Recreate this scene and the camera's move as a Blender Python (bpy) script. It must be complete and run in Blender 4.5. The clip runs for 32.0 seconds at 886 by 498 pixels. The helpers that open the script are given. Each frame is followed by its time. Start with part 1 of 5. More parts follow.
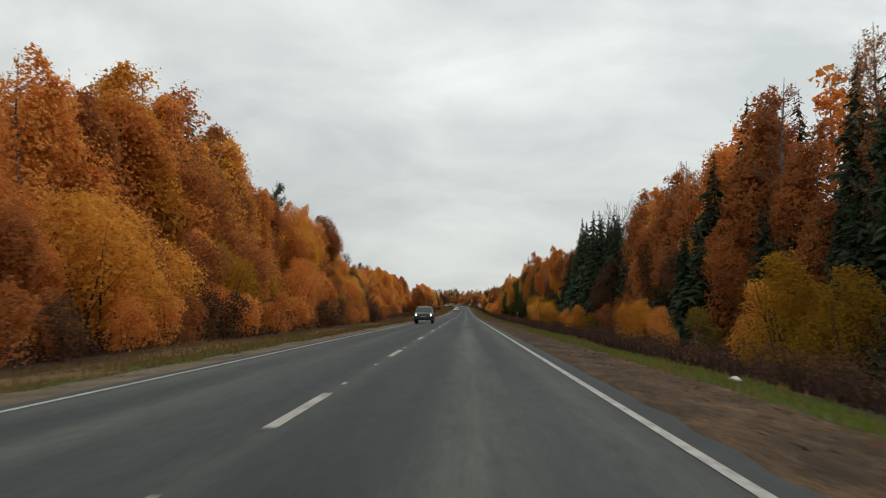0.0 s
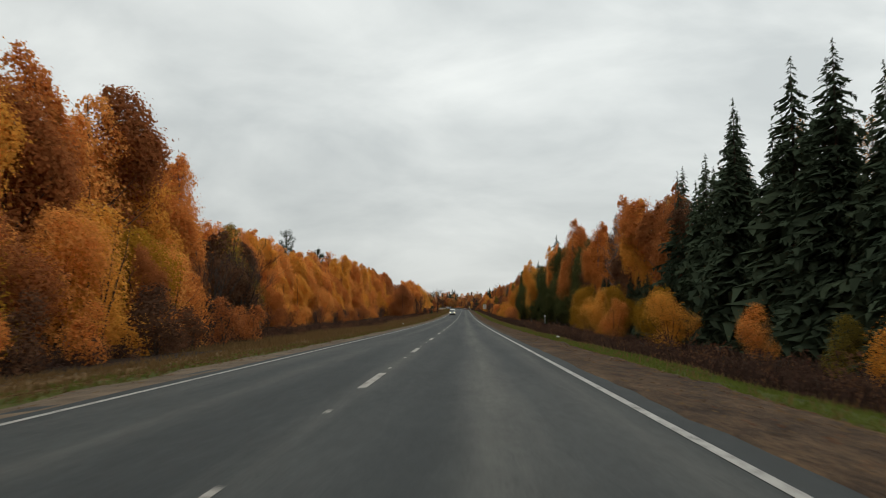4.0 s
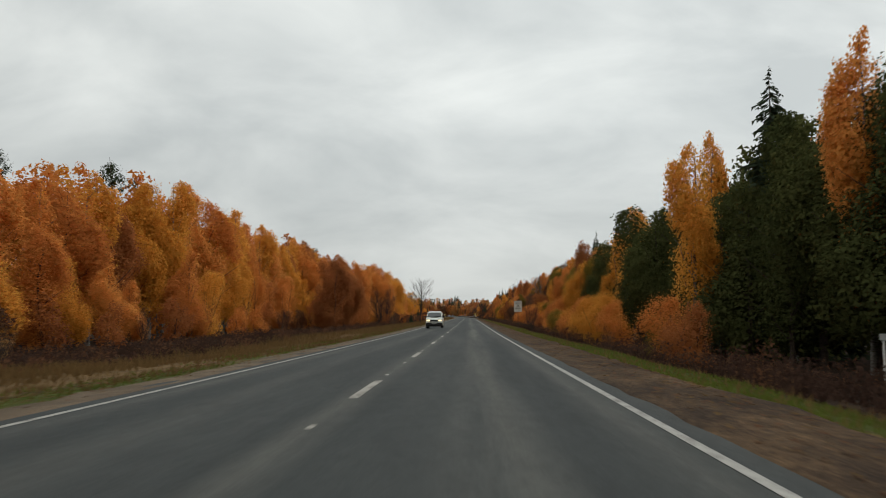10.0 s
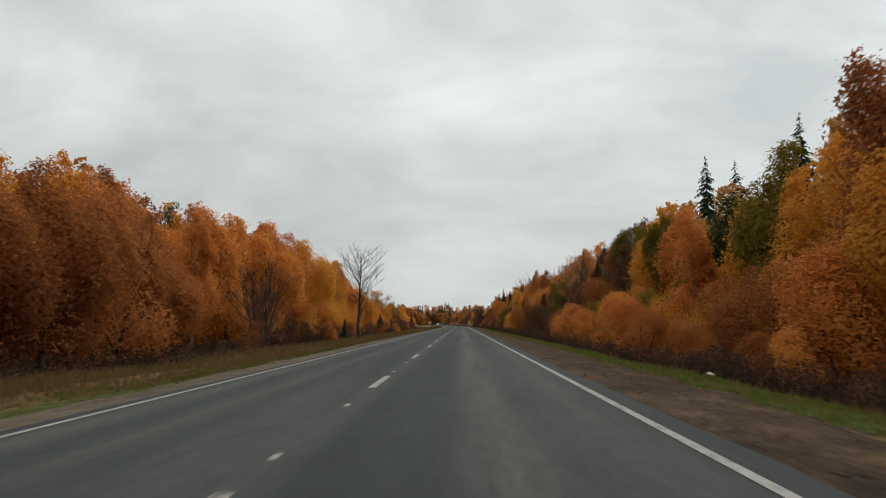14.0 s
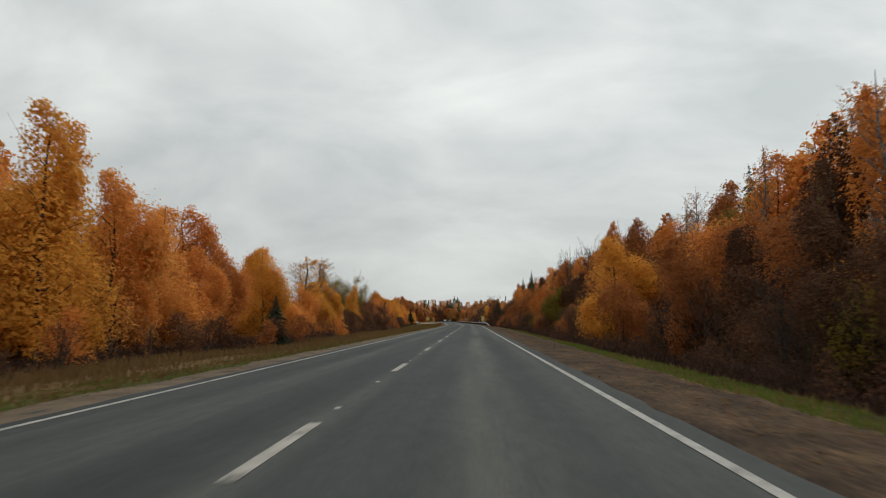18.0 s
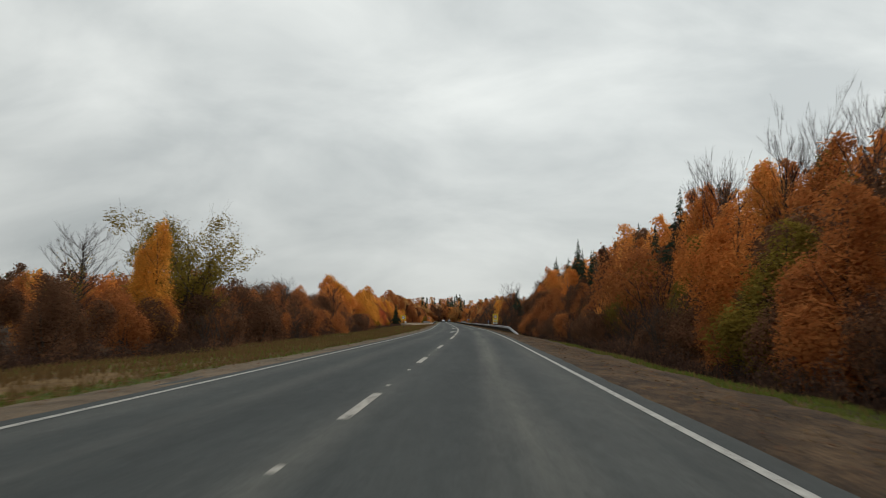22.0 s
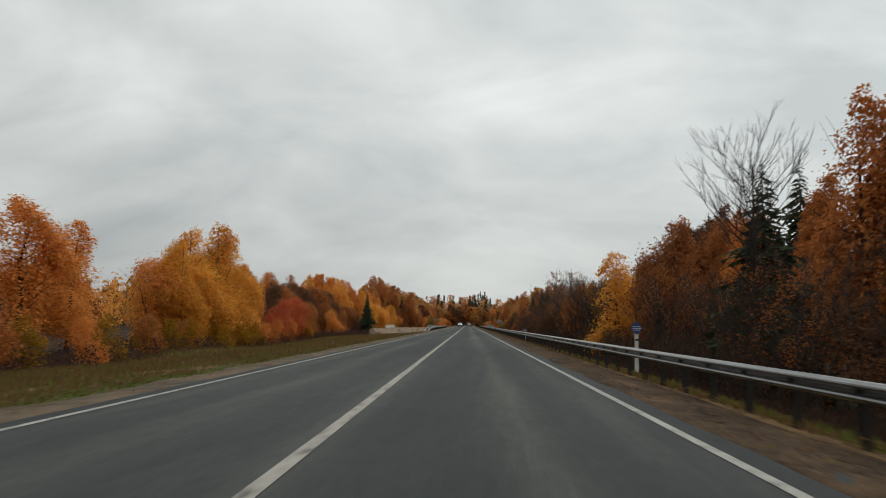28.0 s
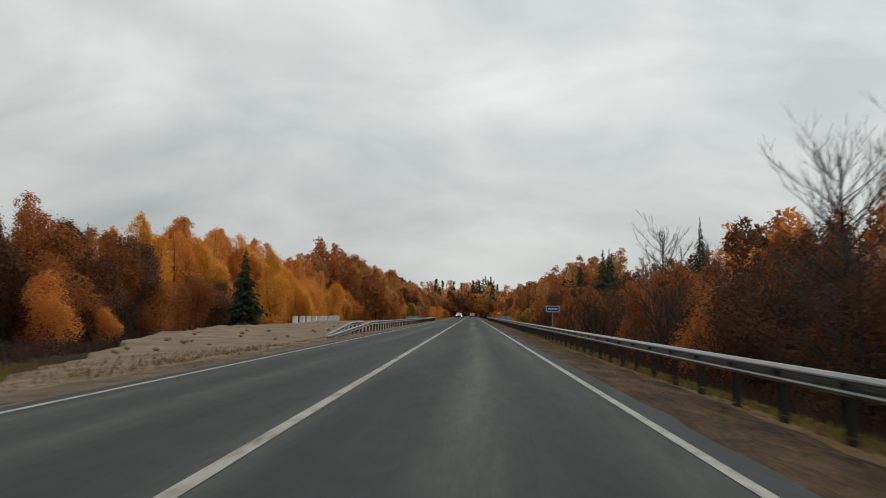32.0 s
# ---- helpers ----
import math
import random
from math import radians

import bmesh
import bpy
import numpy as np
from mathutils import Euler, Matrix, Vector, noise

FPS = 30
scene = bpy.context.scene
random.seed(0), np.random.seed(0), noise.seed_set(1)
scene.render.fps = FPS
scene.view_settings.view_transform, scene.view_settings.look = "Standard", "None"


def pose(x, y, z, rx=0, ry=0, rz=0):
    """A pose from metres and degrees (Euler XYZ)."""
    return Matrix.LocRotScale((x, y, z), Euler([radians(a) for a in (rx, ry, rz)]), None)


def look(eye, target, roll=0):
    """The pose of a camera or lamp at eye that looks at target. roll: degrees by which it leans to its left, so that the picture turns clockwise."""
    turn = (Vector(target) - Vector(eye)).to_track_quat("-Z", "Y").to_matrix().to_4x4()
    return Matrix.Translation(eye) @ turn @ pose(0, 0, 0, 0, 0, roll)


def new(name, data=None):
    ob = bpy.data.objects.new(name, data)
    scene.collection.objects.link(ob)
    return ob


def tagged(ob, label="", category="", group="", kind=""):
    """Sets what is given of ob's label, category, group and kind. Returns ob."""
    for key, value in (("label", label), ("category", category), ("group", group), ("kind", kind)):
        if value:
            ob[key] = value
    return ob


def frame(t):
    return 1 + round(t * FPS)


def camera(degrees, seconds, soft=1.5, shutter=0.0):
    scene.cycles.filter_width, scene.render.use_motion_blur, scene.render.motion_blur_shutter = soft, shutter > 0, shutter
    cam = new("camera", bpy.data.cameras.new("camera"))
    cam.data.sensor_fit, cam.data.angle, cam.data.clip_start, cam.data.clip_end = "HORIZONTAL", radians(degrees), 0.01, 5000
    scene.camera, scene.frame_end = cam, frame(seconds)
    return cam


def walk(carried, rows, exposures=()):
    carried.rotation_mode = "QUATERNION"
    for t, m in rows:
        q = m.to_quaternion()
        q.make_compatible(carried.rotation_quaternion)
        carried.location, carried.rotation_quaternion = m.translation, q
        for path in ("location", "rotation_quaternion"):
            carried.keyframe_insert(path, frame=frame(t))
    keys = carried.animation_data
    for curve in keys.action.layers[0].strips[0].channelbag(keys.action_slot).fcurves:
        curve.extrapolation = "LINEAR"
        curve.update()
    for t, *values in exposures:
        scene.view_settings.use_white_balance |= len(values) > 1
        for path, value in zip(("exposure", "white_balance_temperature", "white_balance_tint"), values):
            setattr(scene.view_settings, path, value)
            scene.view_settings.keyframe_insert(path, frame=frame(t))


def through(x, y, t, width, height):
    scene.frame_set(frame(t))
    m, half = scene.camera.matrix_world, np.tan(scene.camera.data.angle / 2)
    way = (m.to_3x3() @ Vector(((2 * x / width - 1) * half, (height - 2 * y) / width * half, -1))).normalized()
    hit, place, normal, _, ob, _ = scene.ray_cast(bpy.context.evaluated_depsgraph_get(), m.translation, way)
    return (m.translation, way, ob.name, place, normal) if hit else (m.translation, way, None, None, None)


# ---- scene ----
# A two-lane highway between autumn woods; s runs along the road, x across it (right positive).
START, END, STEP = -120, 2400, 2.0


def heading(s):
    """The road bends gently to the left on the way to the guard rail."""
    return radians(2.2) * min(1.0, max(0.0, (s - 620.0) / 95.0))


def slope(s):
    return 0.012 * min(1.0, max(0.0, (s - 150.0) / 200.0))


LINE = [(0.0, float(START), 0.0)]
for i in range(int((END - START) / STEP)):
    s0 = START + (i + 0.5) * STEP
    a = LINE[-1]
    LINE.append((a[0] - math.sin(heading(s0)) * STEP, a[1] + math.cos(heading(s0)) * STEP, a[2] + slope(s0) * STEP))


def spot(s, x, z=0.0):
    """The place x metres right of the road's middle, z above its crown, s metres along."""
    k = (s - START) / STEP
    i = min(len(LINE) - 2, max(0, int(k)))
    f = k - i
    a, b = LINE[i], LINE[i + 1]
    h = heading(s)
    return Vector((a[0] + (b[0] - a[0]) * f + x * math.cos(h), a[1] + (b[1] - a[1]) * f + x * math.sin(h), a[2] + (b[2] - a[2]) * f + z))


EYE = 1.056
# seconds, metres along, metres across, yaw off the road, pitch, roll
WALK = [
    (0.0, 0.4, 1.772, 1.55, 4.29, -0.17),
    (0.5, 13.25, 1.779, 1.83, 4.75, -0.22),
    (1.0, 26.1, 1.786, 2.1, 4.36, -0.57),
    (1.5, 38.98, 1.735, 2.08, 4.6, -0.32),
    (2.0, 51.85, 1.683, 1.99, 4.84, -0.37),
    (2.5, 64.72, 1.632, 2.05, 5.0, -0.62),
    (3.0, 77.6, 1.581, 1.57, 4.93, 0.14),
    (3.5, 90.61, 1.554, 1.46, 4.58, 0.41),
    (5.5, 142.64, 1.447, 1.67, 4.62, -0.12),
    (6.0, 155.65, 1.421, 1.18, 4.66, 0.95),
    (6.5, 168.71, 1.402, 0.87, 4.48, 1.06),
    (7.0, 181.78, 1.383, 0.96, 4.14, 0.67),
    (7.5, 194.84, 1.364, 0.89, 3.88, 0.38),
    (8.0, 207.9, 1.345, 0.9, 3.54, -0.11),
    (8.5, 221.1, 1.425, 0.87, 3.71, -0.03),
    (9.0, 234.3, 1.505, 1.77, 3.73, -0.25),
    (9.5, 247.5, 1.536, 2.01, 4.56, -0.67),
    (10.0, 260.7, 1.566, 1.79, 4.84, 0.12),
    (10.5, 273.9, 1.597, 1.72, 4.42, 0.21),
    (11.0, 287.1, 1.628, 1.41, 4.78, 1.1),
    (11.5, 300.2, 1.595, 1.56, 5.21, 0.42),
    (12.0, 313.3, 1.562, 1.62, 5.1, 0.04),
    (12.5, 326.4, 1.529, 1.53, 4.91, 0.16),
    (13.0, 339.5, 1.496, 1.28, 4.95, 0.38),
    (13.5, 352.65, 1.513, 1.42, 5.08, 0.64),
    (14.0, 365.8, 1.529, 1.25, 5.13, 0.91),
    (14.5, 378.95, 1.546, 1.46, 5.34, 0.67),
    (15.0, 392.1, 1.562, 1.36, 5.54, 0.84),
    (15.5, 405.15, 1.575, 1.44, 4.45, 0.64),
    (17.5, 457.35, 1.629, 2.2, 5.21, -0.08),
    (18.0, 470.4, 1.643, 1.97, 4.9, 0.42),
    (18.5, 483.45, 1.602, 2.07, 5.36, -0.06),
    (19.0, 496.5, 1.562, 1.78, 4.65, -0.13),
    (19.5, 509.55, 1.523, 1.83, 4.26, -0.12),
    (20.0, 522.6, 1.483, 2.36, 5.67, -0.5),
    (20.5, 535.75, 1.48, 2.37, 5.36, -0.34),
    (21.0, 548.9, 1.477, 2.3, 5.28, -0.17),
    (21.5, 561.98, 1.438, 2.05, 5.06, -0.14),
    (22.0, 575.05, 1.398, 2.18, 4.91, -0.5),
    (22.5, 588.1, 1.331, 2.09, 4.85, -0.58),
    (23.0, 601.15, 1.263, 2.31, 4.85, -1.16),
    (23.5, 614.2, 1.179, 2.63, 5.06, -1.46),
    (24.0, 627.25, 1.095, 2.56, 4.41, -1.36),
    (24.5, 640.3, 1.071, 2.87, 5.03, -1.25),
    (25.0, 653.35, 1.046, 2.54, 5.04, -1.03),
    (25.5, 666.4, 1.022, 1.96, 5.12, -0.31),
    (26.0, 679.45, 0.997, 1.94, 5.19, -0.59),
    (26.5, 692.5, 1.081, 1.74, 5.27, -0.69),
    (28.5, 744.7, 1.417, 2.0, 5.02, -0.79),
    (29.0, 757.75, 1.501, 2.24, 4.94, -1.09),
    (29.5, 770.8, 1.565, 2.27, 5.07, -1.06),
    (30.0, 783.85, 1.63, 2.23, 4.88, -0.82),
    (30.5, 796.9, 1.695, 2.03, 4.85, -0.39),
    (31.0, 809.95, 1.76, 2.14, 4.82, -0.55),
    (31.5, 823.0, 1.744, 1.82, 4.72, -0.51),
    (32.0, 836.05, 1.728, 1.96, 4.47, -0.67),
]
cam = camera(56.0, 32.0, soft=0.95, shutter=0.25)
rows = []
for t, s, x, yaw, pitch, roll in WALK:
    p = spot(s, x, EYE)
    rows.append((t, pose(p.x, p.y, p.z, 90 + pitch + math.degrees(slope(s)), roll, yaw + math.degrees(heading(s)))))
walk(cam, rows, ((0.0, 0.08), (3.0, 0.07), (6.0, 0.02), (14.0, 0.0), (18.0, 0.0), (24.0, -0.03), (32.0, -0.05)))


# ---- sky and light ----
world = bpy.data.worlds.new("overcast_sky")
scene.world = world
world.use_nodes = True
wn, wl = world.node_tree.nodes, world.node_tree.links
wn.clear()
w_out = wn.new("ShaderNodeOutputWorld")
w_bg = wn.new("ShaderNodeBackground")
w_sky = wn.new("ShaderNodeTexSky")
w_sky.sky_type, w_sky.sun_disc = "NISHITA", False
w_sky.sun_elevation, w_sky.sun_rotation = radians(30), radians(40)
w_co = wn.new("ShaderNodeTexCoord")
w_sep = wn.new("ShaderNodeSeparateXYZ")
wl.new(w_co.outputs["Generated"], w_sep.inputs[0])


def wmath(op, a, b):
    n = wn.new("ShaderNodeMath")
    n.operation = op
    for k, v in enumerate((a, b)):
        if isinstance(v, (int, float)):
            n.inputs[k].default_value = v
        else:
            wl.new(v, n.inputs[k])
    return n.outputs[0]


w_z = wmath("ADD", wmath("MAXIMUM", w_sep.outputs[2], 0.0), 0.52)
w_u, w_v = wmath("DIVIDE", w_sep.outputs[0], w_z), wmath("DIVIDE", w_sep.outputs[1], w_z)
w_comb = wn.new("ShaderNodeCombineXYZ")
wl.new(w_u, w_comb.inputs[0])
wl.new(w_v, w_comb.inputs[1])


def cloud(scale, detail, rough, stretch, turn, distort):
    m = wn.new("ShaderNodeMapping")
    m.inputs["Rotation"].default_value = (0, 0, turn)
    m.inputs["Scale"].default_value = stretch
    wl.new(w_comb.outputs[0], m.inputs[0])
    n = wn.new("ShaderNodeTexNoise")
    n.inputs["Scale"].default_value, n.inputs["Detail"].default_value = scale, detail
    n.inputs["Roughness"].default_value, n.inputs["Distortion"].default_value = rough, distort
    wl.new(m.outputs[0], n.inputs["Vector"])
    return n.outputs["Fac"]


w_a = cloud(4.6, 7.0, 0.52, (0.62, 1.0, 1.0), 0.95, 0.35)
w_b = cloud(1.5, 3.0, 0.5, (0.7, 1.0, 1.0), 0.9, 0.0)
w_mix = wmath("ADD", wmath("MULTIPLY", w_a, 0.62), wmath("MULTIPLY", w_b, 0.38))
w_ramp = wn.new("ShaderNodeValToRGB")
w_ramp.color_ramp.elements[0].position, w_ramp.color_ramp.elements[0].color = 0.37, (0.57, 0.61, 0.61, 1)
w_ramp.color_ramp.elements[1].position, w_ramp.color_ramp.elements[1].color = 0.63, (0.895, 0.93, 0.905, 1)
wl.new(w_mix, w_ramp.inputs[0])
w_cover = wn.new("ShaderNodeMix")
w_cover.data_type = "RGBA"
w_cover.inputs[0].default_value = 0.97
w_dim = wn.new("ShaderNodeMix")
w_dim.data_type, w_dim.blend_type = "RGBA", "MULTIPLY"
w_dim.inputs[0].default_value = 1.0
w_dim.inputs[7].default_value = (0.1, 0.1, 0.1, 1)
wl.new(w_sky.outputs[0], w_dim.inputs[6])
wl.new(w_dim.outputs[2], w_cover.inputs[6])
wl.new(w_ramp.outputs[0], w_cover.inputs[7])
wl.new(w_cover.outputs[2], w_bg.inputs[0])
# the cloud is a little brighter towards the hidden sun
w_dot = wmath("ADD", wmath("ADD", wmath("MULTIPLY", w_sep.outputs[0], 1.3), wmath("MULTIPLY", w_sep.outputs[1], 0.1)), wmath("MULTIPLY", w_sep.outputs[2], 1.2))
# and a little dimmer through the thick air at the horizon
w_low = wmath("ADD", wmath("MULTIPLY", wmath("MINIMUM", wmath("MAXIMUM", w_sep.outputs[2], 0.0), 0.24), 0.95), 0.772)
wl.new(wmath("MULTIPLY", wmath("ADD", wmath("MULTIPLY", w_dot, 0.17), 0.885), w_low), w_bg.inputs[1])
wl.new(w_bg.outputs[0], w_out.inputs[0])

sun = new("sun", bpy.data.lights.new("sun", "SUN"))
sun.data.energy, sun.data.angle, sun.data.color = 0.6, radians(40), (1.0, 0.96, 0.9)
sun.matrix_world = look((0, 0, 0), (-math.sin(radians(40)) * 0.85, -math.cos(radians(40)) * 0.85, -0.6))


# ---- materials ----
def material(name, build, rough=0.85, bump=0.0, spec=0.3):
    """A node material; build(n, link) gives the colour socket, and the height socket or None."""
    m = bpy.data.materials.new(name)
    m.use_nodes = True
    n, link = m.node_tree.nodes, m.node_tree.links.new
    b = n["Principled BSDF"]
    b.inputs["Roughness"].default_value = rough
    b.inputs["Specular IOR Level"].default_value = spec
    col, height = build(n, link)
    if isinstance(col, tuple):
        b.inputs["Base Color"].default_value = (*col, 1)
    else:
        link(col, b.inputs["Base Color"])
    if height is not None and bump > 0:
        k = n.new("ShaderNodeBump")
        k.inputs["Strength"].default_value, k.inputs["Distance"].default_value = 0.6, bump
        link(height, k.inputs["Height"])
        link(k.outputs[0], b.inputs["Normal"])
    return m


def tex(n, link, scale, detail=4.0, rough=0.55, stretch=(1, 1, 1), coord="Object", kind="ShaderNodeTexNoise"):
    c = n.new("ShaderNodeTexCoord")
    p = n.new("ShaderNodeMapping")
    p.inputs["Scale"].default_value = stretch
    link(c.outputs[coord], p.inputs[0])
    k = n.new(kind)
    k.inputs["Scale"].default_value = scale
    if kind == "ShaderNodeTexNoise":
        k.inputs["Detail"].default_value, k.inputs["Roughness"].default_value = detail, rough
    link(p.outputs[0], k.inputs["Vector"])
    return k.outputs[0]


def ramp(n, link, fac, *stops):
    r = n.new("ShaderNodeValToRGB")
    e = r.color_ramp.elements
    while len(e) < len(stops):
        e.new(0.5)
    for k, (at, c) in zip(e, stops):
        k.position, k.color = at, (*c, 1)
    link(fac, r.inputs[0])
    return r.outputs[0]


def mixed(n, link, fac, a, b, how="MIX"):
    k = n.new("ShaderNodeMix")
    k.data_type, k.blend_type = "RGBA", how
    for i, v in ((0, fac), (6, a), (7, b)):
        if isinstance(v, (int, float)):
            k.inputs[i].default_value = v
        elif isinstance(v, tuple):
            k.inputs[i].default_value = (*v, 1)
        else:
            link(v, k.inputs[i])
    return k.outputs[2]


def noisy(name, dark, light, scale, fine=None, rough=0.85, bump=0.0, spec=0.3, stretch=(1, 1, 1)):
    """A surface with stains at one scale and grain at another."""
    def build(n, link):
        big = tex(n, link, scale, 5, 0.6, stretch)
        col = ramp(n, link, big, (0.32, dark), (0.68, light))
        small = tex(n, link, fine or scale * 14, 3, 0.6, stretch)
        g = ramp(n, link, small, (0.25, (0.72, 0.72, 0.72)), (0.75, (1.25, 1.25, 1.25)))
        return mixed(n, link, 1.0, col, g, "MULTIPLY"), small
    return material(name, build, rough, bump, spec)


def asphalt_build(n, link):
    base = tex(n, link, 0.6, 5, 0.55, (1.0, 0.045, 1.0))
    col = ramp(n, link, base, (0.30, (0.0325, 0.0375, 0.0375)), (0.5, (0.046, 0.0510, 0.0500)), (0.72, (0.069, 0.0725, 0.0690)))
    at = n.new("ShaderNodeAttribute")
    at.attribute_name = "wear"
    patch = tex(n, link, 1.1, 6, 0.62, (1.0, 0.035, 1.0))
    sharp = ramp(n, link, patch, (0.34, (0.1, 0.1, 0.1)), (0.60, (1.2, 1.2, 1.2)))
    k = n.new("ShaderNodeMath")
    k.operation = "MULTIPLY"
    link(at.outputs["Fac"], k.inputs[0])
    link(sharp, k.inputs[1])
    col = mixed(n, link, k.outputs[0], col, (0.142, 0.138, 0.122))
    spots = tex(n, link, 1.4, 6, 0.72, (1.0, 0.22, 1.0))
    blot = ramp(n, link, spots, (0.30, (0.84, 0.845, 0.85)), (0.55, (1.0, 1.0, 1.0)), (0.78, (1.12, 1.12, 1.10)))
    col = mixed(n, link, 1.0, col, blot, "MULTIPLY")
    mid = ramp(n, link, tex(n, link, 7, 4, 0.7, (1.0, 0.3, 1.0)), (0.3, (0.86, 0.86, 0.86)), (0.7, (1.14, 1.14, 1.13)))
    col = mixed(n, link, 1.0, col, mid, "MULTIPLY")
    grit = tex(n, link, 45, 3, 0.75)
    g = ramp(n, link, grit, (0.25, (0.50, 0.50, 0.50)), (0.75, (1.5, 1.5, 1.48)))
    return mixed(n, link, 1.0, col, g, "MULTIPLY"), grit


ASPHALT = material("asphalt", asphalt_build, 0.82, 0.006, 0.15)


def paint_build(n, link):
    w = tex(n, link, 6, 6, 0.7)
    col = ramp(n, link, w, (0.34, (0.11, 0.103, 0.092)), (0.5, (0.37, 0.355, 0.32)), (0.8, (0.52, 0.505, 0.46)))
    return col, w


PAINT = material("worn_road_paint", paint_build, 0.7, 0.002)


def paint_yellow_build(n, link):
    w = tex(n, link, 5, 6, 0.7, (1, 0.3, 1))
    return ramp(n, link, w, (0.32, (0.10, 0.093, 0.082)), (0.48, (0.34, 0.315, 0.272)), (0.8, (0.50, 0.465, 0.41))), w


PAINT_DULL = material("dirty_road_paint", paint_yellow_build, 0.75, 0.002)
PAINT_FAINT = noisy("worn_off_paint", (0.07, 0.068, 0.06), (0.16, 0.15, 0.13), 3.0, 30, 0.75)


def gravel_build(n, link):
    big = tex(n, link, 1.1, 7, 0.72, (1.0, 0.4, 1.0))
    col = ramp(n, link, big, (0.32, (0.026, 0.0155, 0.0095)), (0.5, (0.074, 0.0445, 0.0235)), (0.68, (0.146, 0.090, 0.047)))
    bits = ramp(n, link, tex(n, link, 13, 4, 0.75), (0.36, (0.34, 0.33, 0.33)), (0.52, (1.0, 1.0, 1.0)), (0.67, (2.0, 1.92, 1.78)))
    return mixed(n, link, 1.0, col, bits, "MULTIPLY"), tex(n, link, 16, 4, 0.7)


GRAVEL = material("gravel_shoulder", gravel_build, 0.95, 0.06, 0.15)
SAND = noisy("sandy_gravel", (0.14, 0.094, 0.057), (0.27, 0.190, 0.120), 0.6, 22, 0.95, 0.03)
SHOULDER_PALE = noisy("pale_gravel_shoulder", (0.080, 0.056, 0.034), (0.172, 0.122, 0.076), 0.75, 15, 0.95, 0.06)


def cover_build(n, link):
    """Litter and dead growth, with straw and green turf where they lie on the verge."""
    big = tex(n, link, 0.35, 5, 0.6)
    col = ramp(n, link, big, (0.3, (0.022, 0.014, 0.009)), (0.7, (0.055, 0.033, 0.019)))
    for name, dark, light, scale in (("straw", (0.095, 0.058, 0.026), (0.205, 0.128, 0.056), 0.8), ("green", (0.040, 0.052, 0.012), (0.105, 0.118, 0.026), 1.1)):
        at = n.new("ShaderNodeAttribute")
        at.attribute_name = name
        rag = tex(n, link, 1.6, 6, 0.7)
        k = n.new("ShaderNodeMath")
        k.operation = "ADD"
        link(at.outputs["Fac"], k.inputs[0])
        link(rag, k.inputs[1])
        edge = ramp(n, link, k.outputs[0], (0.86, (0, 0, 0)), (1.0, (1, 1, 1)))
        tone = ramp(n, link, tex(n, link, scale, 6, 0.65), (0.3, dark), (0.7, light))
        col = mixed(n, link, edge, col, tone)
    small = tex(n, link, 9, 4, 0.7)
    g = ramp(n, link, small, (0.25, (0.62, 0.62, 0.62)), (0.75, (1.35, 1.35, 1.35)))
    return mixed(n, link, 1.0, col, g, "MULTIPLY"), small


COVER = material("verge_cover", cover_build, 0.95, 0.06, 0.1)


def leafy(name, stops, through=0.45, vary=0.5):
    """Foliage: tint by tree, by clump and by leaf; thin enough to let some light pass."""
    m = bpy.data.materials.new(name)
    m.use_nodes = True
    n, link = m.node_tree.nodes, m.node_tree.links.new
    n.clear()
    out = n.new("ShaderNodeOutputMaterial")
    info = n.new("ShaderNodeObjectInfo")
    geo = n.new("ShaderNodeNewGeometry")
    clump = tex(n, link, 0.55, 3, 0.6)
    mix1 = n.new("ShaderNodeMath")
    mix1.operation = "MULTIPLY_ADD"
    own = n.new("ShaderNodeAttribute")
    own.attribute_name = "tree"
    wrap = n.new("ShaderNodeMath")
    wrap.operation = "ADD"
    link(info.outputs["Random"], wrap.inputs[0])
    link(own.outputs["Fac"], wrap.inputs[1])
    part_of = n.new("ShaderNodeMath")
    part_of.operation = "FRACT"
    link(wrap.outputs[0], part_of.inputs[0])
    link(part_of.outputs[0], mix1.inputs[0])
    mix1.inputs[1].default_value = vary
    k = n.new("ShaderNodeMath")
    k.operation = "MULTIPLY_ADD"
    link(clump, k.inputs[0])
    k.inputs[1].default_value, k.inputs[2].default_value = 1.0 - vary, 0.0
    link(k.outputs[0], mix1.inputs[2])
    col = ramp(n, link, mix1.outputs[0], *stops)
    leaf = ramp(n, link, geo.outputs["Random Per Island"], (0.0, (0.82, 0.81, 0.79)), (1.0, (1.14, 1.14, 1.13)))
    col = mixed(n, link, 1.0, col, leaf, "MULTIPLY")
    d, tr = n.new("ShaderNodeBsdfDiffuse"), n.new("ShaderNodeBsdfTranslucent")
    mx = n.new("ShaderNodeMixShader")
    mx.inputs[0].default_value = through
    link(col, d.inputs[0])
    link(col, tr.inputs[0])
    link(d.outputs[0], mx.inputs[1])
    link(tr.outputs[0], mx.inputs[2])
    link(mx.outputs[0], out.inputs[0])
    return m


